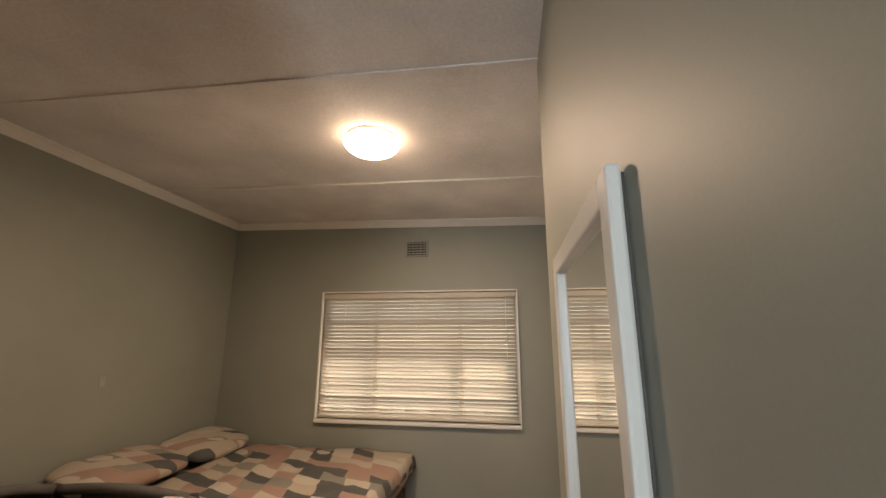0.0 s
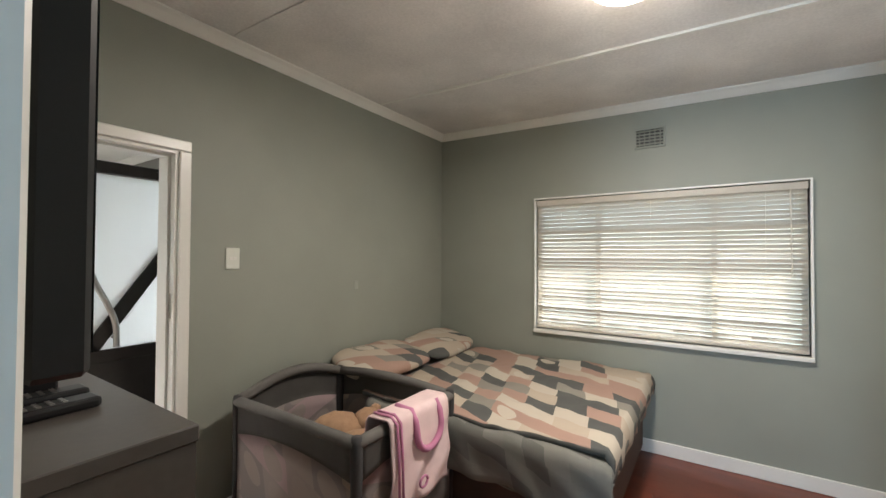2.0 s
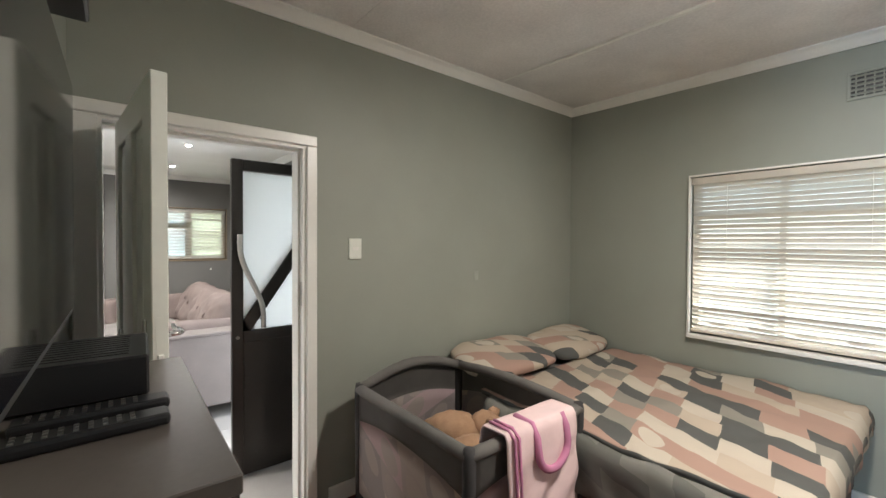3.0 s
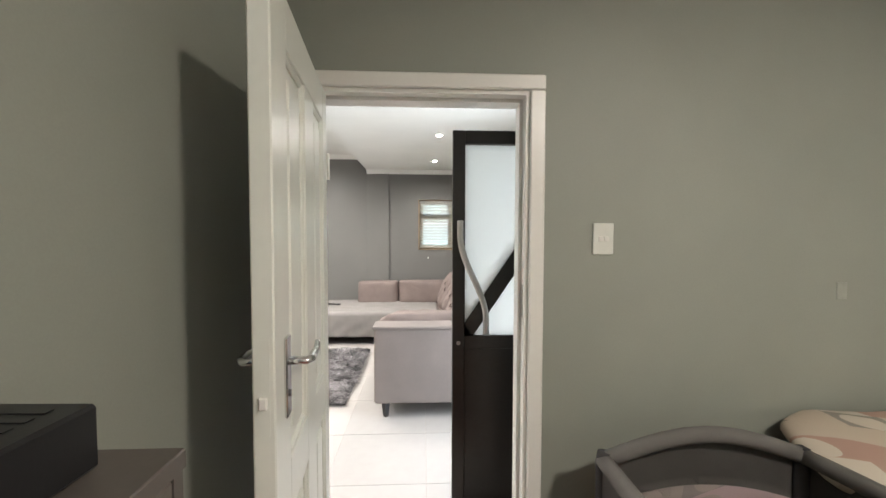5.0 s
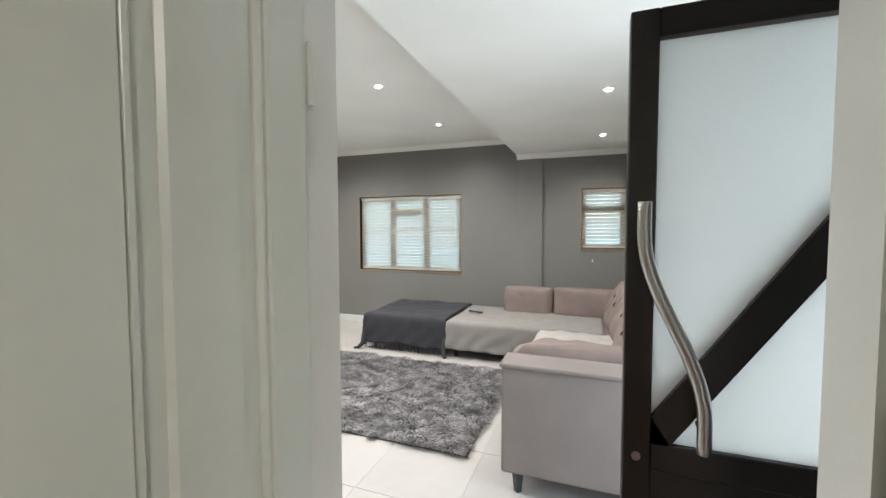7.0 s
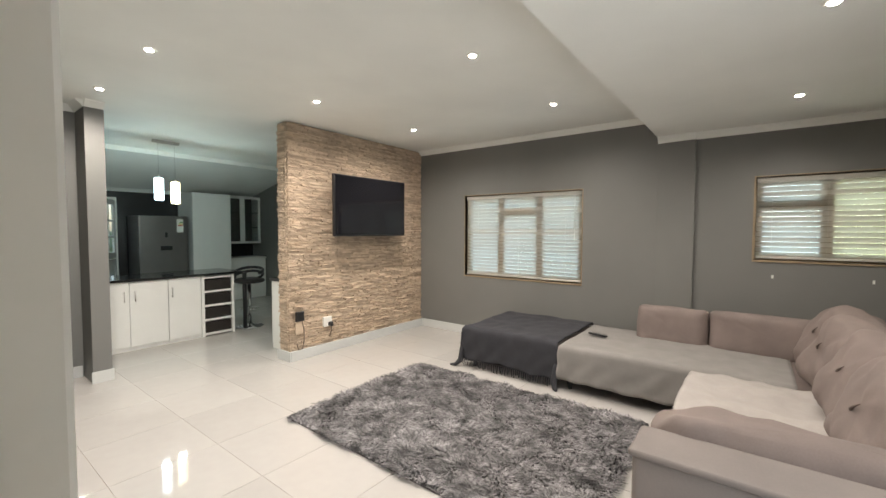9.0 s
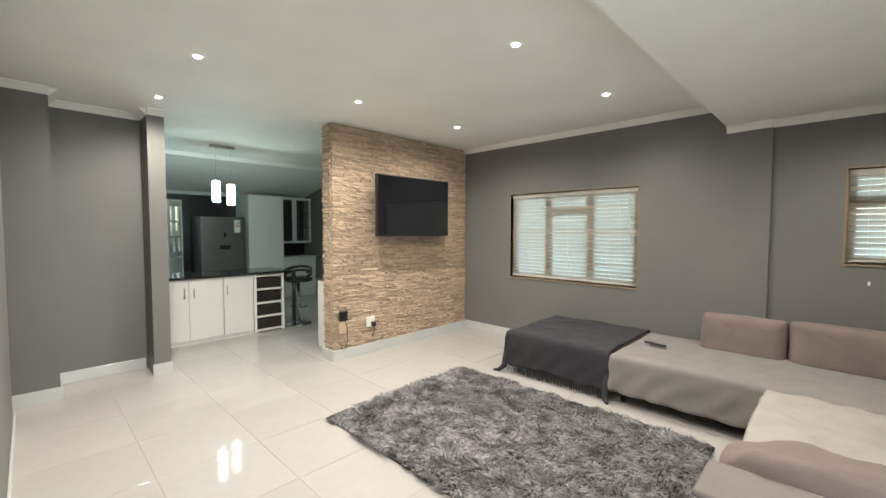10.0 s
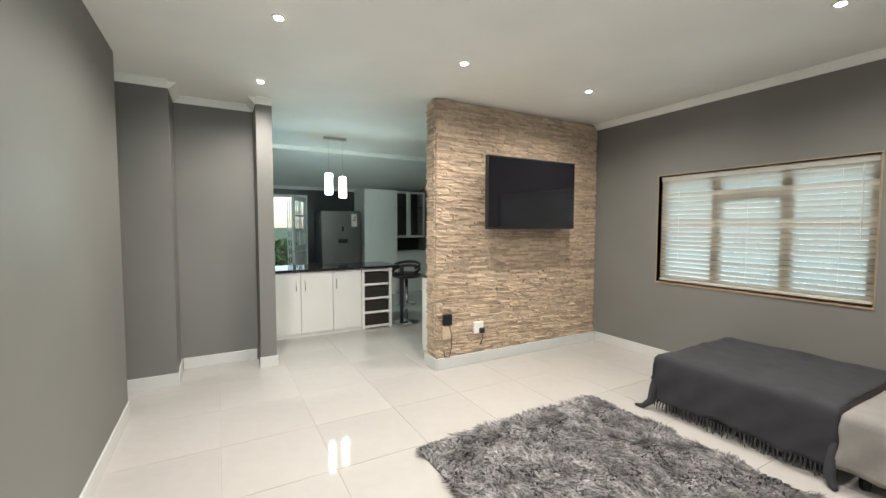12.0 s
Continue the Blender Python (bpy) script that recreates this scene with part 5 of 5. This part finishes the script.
bar_stool()
th = thing("table_leg", (-5.86, -4.90, 0), "black support leg at the end of the counter", "leg")
part("post", tube(bmesh.new(), [(0, 0, 0), (0, 0, 0.865)], 0.03, 16), M_BLACK, th, "", True)


def fridge():
    th = thing("fridge", (-6.05, -7.45, 0), "dark steel fridge with a water dispenser and label", "fridge")
    w, h = 0.78, 1.76
    part("body", B(0, -0.66, 0.03, w, -0.06, h, bevel=0.008), M_BLACK, th)
    for z0, z1 in ((0.06, 0.66), (0.67, h - 0.005)):
        d = part("fridge_door", B(0.002, -0.058, z0, w - 0.002, 0, z1, bevel=0.012, seg=2), M_FRIDGE, th)
        part("handle", B(0.2, -0.02, z0 + 0.004, w - 0.2, 0.004, z0 + 0.016, bevel=0.002), M_BLACK, d, "dark recessed grip")
    part("water_dispenser", B(0.27, 0, 1.12, 0.46, 0.006, 1.20, bevel=0.004), M_BLACK, th, "black water dispenser niche")
    part("control_panel", B(0.345, 0, 1.36, 0.385, 0.004, 1.45, bevel=0.002), M_BLACK, th, "small dark control panel")
    part("energy_label", B(0.08, 0.0, 1.45, 0.19, 0.002, 1.70), M_WHITE, th, "pale energy label")
    for i, (c, l) in enumerate(((M_LABEL_G, 0.05), (M_LABEL_Y, 0.065), (M_LABEL_R, 0.08))):
        part("label_bar", B(0.09, 0.002, 1.63 - i * 0.03, 0.09 + l, 0.0028, 1.65 - i * 0.03), c, th)
    return th


M_FRIDGE = mat("dark_steel", (0.30, 0.29, 0.28), 0.32, 0.9, vary=0.08, scale=4, fine=150, bump=0.03)
M_LABEL_G = mat("label_green", (0.1, 0.4, 0.12), 0.5, bump=0)
M_LABEL_Y = mat("label_yellow", (0.7, 0.55, 0.05), 0.5, bump=0)
M_LABEL_R = mat("label_red", (0.6, 0.08, 0.05), 0.5, bump=0)
fridge()


def tall_cabinet():
    th = thing("tall_cabinet", (-6.86, -7.45, 0), "tall white kitchen cabinet beside the fridge", "cabinet")
    part("carcass", B(0, -0.72, 0, 0.72, -0.022, 2.23), M_CUPBOARD, th)
    for a, b, z0, z1 in ((0.002, 0.718, 0.05, 2.225),):
        d = part("cabinet_door", B(a, -0.02, z0, b, 0, z1, bevel=0.002), M_CUPBOARD, th)
    return th


tall_cabinet()


def glass_cabinet():
    th = thing("wall_cabinet", (-7.69, -7.80, 1.20), "white wall cabinet with glass doors and shelves", "cabinet")
    w, h, d = 0.82, 1.04, 0.36
    for a in ((0, 0, 0.02, h), (w - 0.02, 0, w, h), (0.021, 0, w - 0.021, 0.02), (0.021, h - 0.02, w - 0.021, h)):
        part("carcass", B(a[0], -d, a[1], a[2], -0.02, a[3]), M_CUPBOARD, th)
    part("back", B(0, -d - 0.01, 0, w, -d - 0.001, h), M_GREY, th)
    for z in (0.35, 0.68):
        part("shelf", B(0.022, -d, z, w - 0.022, -0.05, z + 0.012), M_GLASS, th)
    for i in range(2):
        a, b = i * w / 2 + 0.002, (i + 1) * w / 2 - 0.002
        dr = new("cabinet_door")
        dr.parent = th
        for q in ((a, 0.0, a + 0.05, h), (b - 0.05, 0.0, b, h), (a + 0.05, 0.0, b - 0.05, 0.05), (a + 0.05, h - 0.05, b - 0.05, h)):
            part("door_frame", B(q[0], -0.019, q[1], q[2], 0, q[3], bevel=0.002), M_CUPBOARD, dr)
        part("pane", B(a + 0.045, -0.012, 0.045, b - 0.045, -0.008, h - 0.045), M_GLASS, dr)
    return th


glass_cabinet()
th = thing("base_cabinet", (-7.69, -7.60, 0), "white base cabinet against the kitchen wall", "cabinet")
part("carcass", B(0, -0.58, 0, 0.81, -0.022, 0.86), M_CUPBOARD, th)
part("cabinet_door", B(0.002, -0.02, 0.06, 0.404, 0, 0.855, bevel=0.002), M_CUPBOARD, th)
part("cabinet_door", B(0.408, -0.02, 0.06, 0.808, 0, 0.855, bevel=0.002), M_CUPBOARD, th)
part("worktop", B(-0.005, -0.59, 0.862, 0.812, 0.02, 0.90), M_CUPBOARD, th)
th = thing("base_cabinet", (-7.69, -3.64, 0), "white base cabinet with a dark top behind the stone wall", "cabinet")
part("carcass", B(0, 0, 0, 2.10, 0.44, 0.86), M_CUPBOARD, th)
for i in range(4):
    part("cabinet_door", B(i * 0.525 + 0.002, -0.02, 0.06, i * 0.525 + 0.523, -0.001, 0.855, bevel=0.002), M_CUPBOARD, th)
part("worktop", B(-0.005, -0.03, 0.862, 2.12, 0.445, 0.90), M_GRANITE, th, "black granite top")


def pendant_lamps():
    th = thing("pendant_lamp", (-5.0, -5.30, CEIL), "twin glass pendant lamp on a steel bar, lit", "lamp")
    part("ceiling_bar", B(-0.16, -0.03, -0.035, 0.16, 0.03, 0, bevel=0.004), M_STEEL, th)
    for x, mt, z in ((0.095, M_PENDCOOL, -0.515), (-0.105, M_PENDWARM, -0.555)):
        part("flex", tube(bmesh.new(), [(x, 0, -0.03), (x, 0, z)], 0.002, 6), M_STEEL, th)
        sh = part("shade", lathe(bmesh.new(), [(0.048, z - 0.30), (0.055, z - 0.29), (0.055, z - 0.01), (0.05, z)], (x, 0, 0), 20), mt, th, "glowing glass cylinder", True)
        part("cap", lathe(bmesh.new(), [(0.02, z + 0.001), (0.02, z + 0.03)], (x, 0, 0), 12), M_STEEL, sh)
    return th


pendant_lamps()
lamp("pendant_bulb_cool", "POINT", pose(-4.905, -5.30, 1.85), 9, (0.60, 0.92, 1.0), 0.045)
lamp("pendant_bulb_warm", "POINT", pose(-5.105, -5.30, 1.81), 7, (0.74, 0.95, 0.88), 0.045)
lamp("entrance_daylight", "AREA", pose(-3.72, NLY + 0.16, 1.05, 90, 0, 180), 20, (0.91, 0.97, 1.0), 0.84, 2.0)

# open kitchen back door in two halves, with a folding security gate outside it
th = thing("door_3", (-5.14, -8.2, 0), "white frame of the open kitchen back door", "door frame", kind="structure")
for a in ((0, 0, 0.05, 2.10), (0.87, 0, 0.92, 2.10), (0.05, 2.05, 0.87, 2.10)):
    part("jamb", B(a[0] + 0.001, -0.10, a[1], a[2] - 0.001, 0.012, a[3] - 0.001, bevel=0.003), M_WHITE, th)


def stable_door():
    """Two leaves on one hinge line, both swung into the kitchen; local x runs from the hinge."""
    th = thing("stable_door", (-5.085, -8.165, 0.012), "white two-part kitchen back door standing open", "door", rz=64)
    w = 0.80
    upper = new("upper_leaf")
    upper.parent = th
    z0, z1 = 0.97, 2.03
    for a in ((0, z0, 0.09, z1), (w - 0.09, z0, w, z1), (0.09, z0, w - 0.09, z0 + 0.10), (0.09, z1 - 0.09, w - 0.09, z1)):
        part("leaf_frame", B(a[0], -0.02, a[1], a[2], 0.02, a[3], bevel=0.003), M_CUPBOARD, upper)
    part("glazing_bar", B(w / 2 - 0.018, -0.016, z0 + 0.10, w / 2 + 0.018, 0.016, z1 - 0.09), M_CUPBOARD, upper)
    for k in (1, 2):
        z = z0 + 0.10 + (z1 - z0 - 0.19) * k / 3
        for xa, xb in ((0.09, w / 2 - 0.018), (w / 2 + 0.018, w - 0.09)):
            part("glazing_bar", B(xa, -0.015, z - 0.018, xb, 0.015, z + 0.018), M_CUPBOARD, upper)
    part("pane", B(0.085, -0.003, z0 + 0.095, w - 0.085, 0.003, z1 - 0.085), M_GLASS, upper).visible_shadow = False
    part("latch", B(w - 0.07, 0.02, z0 + 0.28, w - 0.03, 0.05, z0 + 0.36, bevel=0.004), M_STEEL, upper)
    lower = new("lower_leaf")
    lower.parent = th
    for a in ((0, 0, 0.09, 0.95), (w - 0.09, 0, w, 0.95), (0.09, 0, w - 0.09, 0.14), (0.09, 0.84, w - 0.09, 0.95)):
        part("leaf_frame", B(a[0], -0.02, a[1], a[2], 0.02, a[3], bevel=0.003), M_CUPBOARD, lower)
    part("panel", B(0.085, -0.008, 0.135, w - 0.085, 0.008, 0.845, bevel=0.003), M_CUPBOARD, lower)
    return th


stable_door()
gate = thing("security_gate", (-5.06, -8.30, 0.02), "white folding security gate pushed aside in the back doorway", "gate")
me = shared("bar", B(-0.008, -0.008, 0, 0.008, 0.008, 2.0), M_ALU)
for i in range(7):
    piece("bar", me, gate, (0.03 + i * 0.045, 0, 0))
me = shared("cross_bar", B(-0.004, -0.003, -0.055, 0.004, 0.003, 0.055), M_ALU)
for i in range(6):
    for j in range(11):
        for sg in (1, -1):
            piece("cross_bar", me, gate, (0.053 + i * 0.045, 0.004 * sg, 0.1 + j * 0.18), (0, radians(24 * sg), 0))

for hy in (1.36, 2.02):
    th = thing("wall_hook", (FX, hy, 1.08), "tiny pale wall hook below the high window", "hook", "wall hooks")
    part("plate", B(0, -0.008, -0.012, 0.004, 0.008, 0.02, bevel=0.001), M_CREAM, th)
    part("hook", tube(bmesh.new(), [(0.003, 0, 0.0), (0.018, 0, -0.006), (0.02, 0, 0.01)], 0.003, 6), M_CREAM, th)

# ---- outside ----
bm = bmesh.new()
vs = [bm.verts.new(p) for p in ((-400, -400, -0.15), (400, -400, -0.15), (400, 400, -0.15), (-400, 400, -0.15))]
bm.faces.new(vs)
setting("ground", bm, M_GRASS, "green lawn around the house", "ground")
setting("garden_wall", B(-13.2, -16, -0.15, -13.0, 12, 1.7), M_OUTWALL, "pale plastered garden wall", "wall")
setting("roof", B(-8.6, -9.2, CEIL + 0.13, 2.2, 5.2, CEIL + 0.3), M_STONEBACK, "dark roof slab over the house", "roof")


def hedge(x, y, w, l, h, seed, label):
    rng = np.random.default_rng(seed)
    th = thing("garden_shrub", (x, y, -0.15), label, "shrub", "garden shrubs")
    bm = bmesh.new()
    for k in range(5):
        a = rng.uniform(-1, 1, 2)
        tube(bm, [(0, 0, 0), (a[0] * w * 0.2, a[1] * l * 0.2, h * 0.4), (a[0] * w * 0.45, a[1] * l * 0.45, h * 0.8)], [0.05, 0.035, 0.01], 6)
    part("trunk", bm, M_STONEBACK, th)
    n = 5200
    p = rng.normal(0, 1, (n, 3))
    p /= np.linalg.norm(p, axis=1)[:, None]
    r = rng.uniform(0.5, 1.0, n) ** 0.6
    lump = np.array([1 + 0.35 * noise.noise(Vector(q) * 2.2 + Vector((seed, 0, 0))) for q in p.tolist()])
    c = p * (r * lump)[:, None] * np.array([w / 2, l / 2, h * 0.45]) + np.array([0, 0, h * 0.58])
    u = rng.normal(0, 1, (n, 3))
    u /= np.linalg.norm(u, axis=1)[:, None]
    v = np.cross(u, rng.normal(0, 1, (n, 3)))
    v /= np.linalg.norm(v, axis=1)[:, None]
    s = rng.uniform(0.03, 0.07, n)[:, None]
    verts = np.stack([c - u * s, c + v * s * 0.5, c + u * s, c - v * s * 0.5], 1).reshape(-1, 3)
    f = (np.arange(n)[:, None] * 4 + np.array([[0, 1, 2, 3]])).tolist()
    me = bpy.data.meshes.new("crown")
    me.from_pydata(verts.tolist(), [], f)
    me.materials.append(M_LEAF)
    ob = new("crown", me)
    ob.parent = th


hedge(-11.2, 3.2, 2.2, 3.0, 3.2, 1, "leafy green shrub outside the high lounge window")
hedge(-12.0, -2.2, 1.6, 2.4, 2.0, 2, "leafy green shrub by the garden wall")
hedge(-5.3, -12.0, 3.0, 1.6, 1.15, 3, "leafy green shrub outside the kitchen window")
hedge(-3.2, -12.6, 2.6, 1.6, 1.2, 4, "low leafy shrub outside the kitchen window")

# ---- floors and stone, piece by piece ----
lay_stone()
fl = thing("floor_lounge", (0, 0, 0), "large glossy white porcelain floor tiles", "floor", kind="structure")
part("grout_bed", B(FX, -8.2, -0.1, WX - 0.01, NLY, -0.0025), M_GROUT, fl)
part("grout_bed", B(WX - 0.009, -4.9, -0.1, -1.85, -1.9, -0.0025), M_GROUT, fl)


def lay_tiles():
    TW, TL = 0.61, 0.61
    X0, Y0 = -3.475, -2.355
    cache = {}
    for i in range(-8, 4):
        for j in range(-10, 9):
            xa, xb = X0 + i * TW, X0 + (i + 1) * TW
            ya, yb = Y0 + j * TL, Y0 + (j + 1) * TL
            xa, xb = max(xa, FX), min(xb, -1.85)
            ya, yb = max(ya, -8.2), min(yb, NLY)
            if xb > WX - 0.01:
                if xa > WX - 0.02 and (ya > -1.9 or yb < -4.9):
                    continue
                if ya > -1.9:
                    xb = WX - 0.01
                elif yb > -1.9:
                    yb = -1.9
            if xb - xa < 0.02 or yb - ya < 0.02:
                continue
            key = (round(xb - xa, 3), round(yb - ya, 3))
            if key not in cache:
                w, l = key
                cache[key] = shared("tile", B(0.0015, 0.0015, -0.012, w - 0.0015, l - 0.0015, 0, bevel=0.001), M_TILE)
            piece("tile", cache[key], fl, (xa, ya, 0))


lay_tiles()
fb = thing("floor_bedroom", (0, 0, 0), "worn red-brown wooden floor boards in the bedroom", "floor", kind="structure")


def lay_boards():
    rnd = random.Random(11)
    bw = 0.09
    me = shared("plank", B(0.0002, 0.0002, -0.02, 0.9998, bw - 0.0002, 0), M_PARQUET)
    y = -1.8
    while y < NY - 0.01:
        x = (WX if y > SY - 0.16 else -0.518)
        end = 1.26 if y > 1.99 else 0.30
        while x < end - 0.01:
            l = min(rnd.uniform(0.8, 2.2), end - x)
            piece("plank", me, fb, (x, y, 0), (0, 0, 0), (l, 1 if y + bw < NY else (NY - y) / bw, 1))
            x += l
        y += bw


lay_boards()
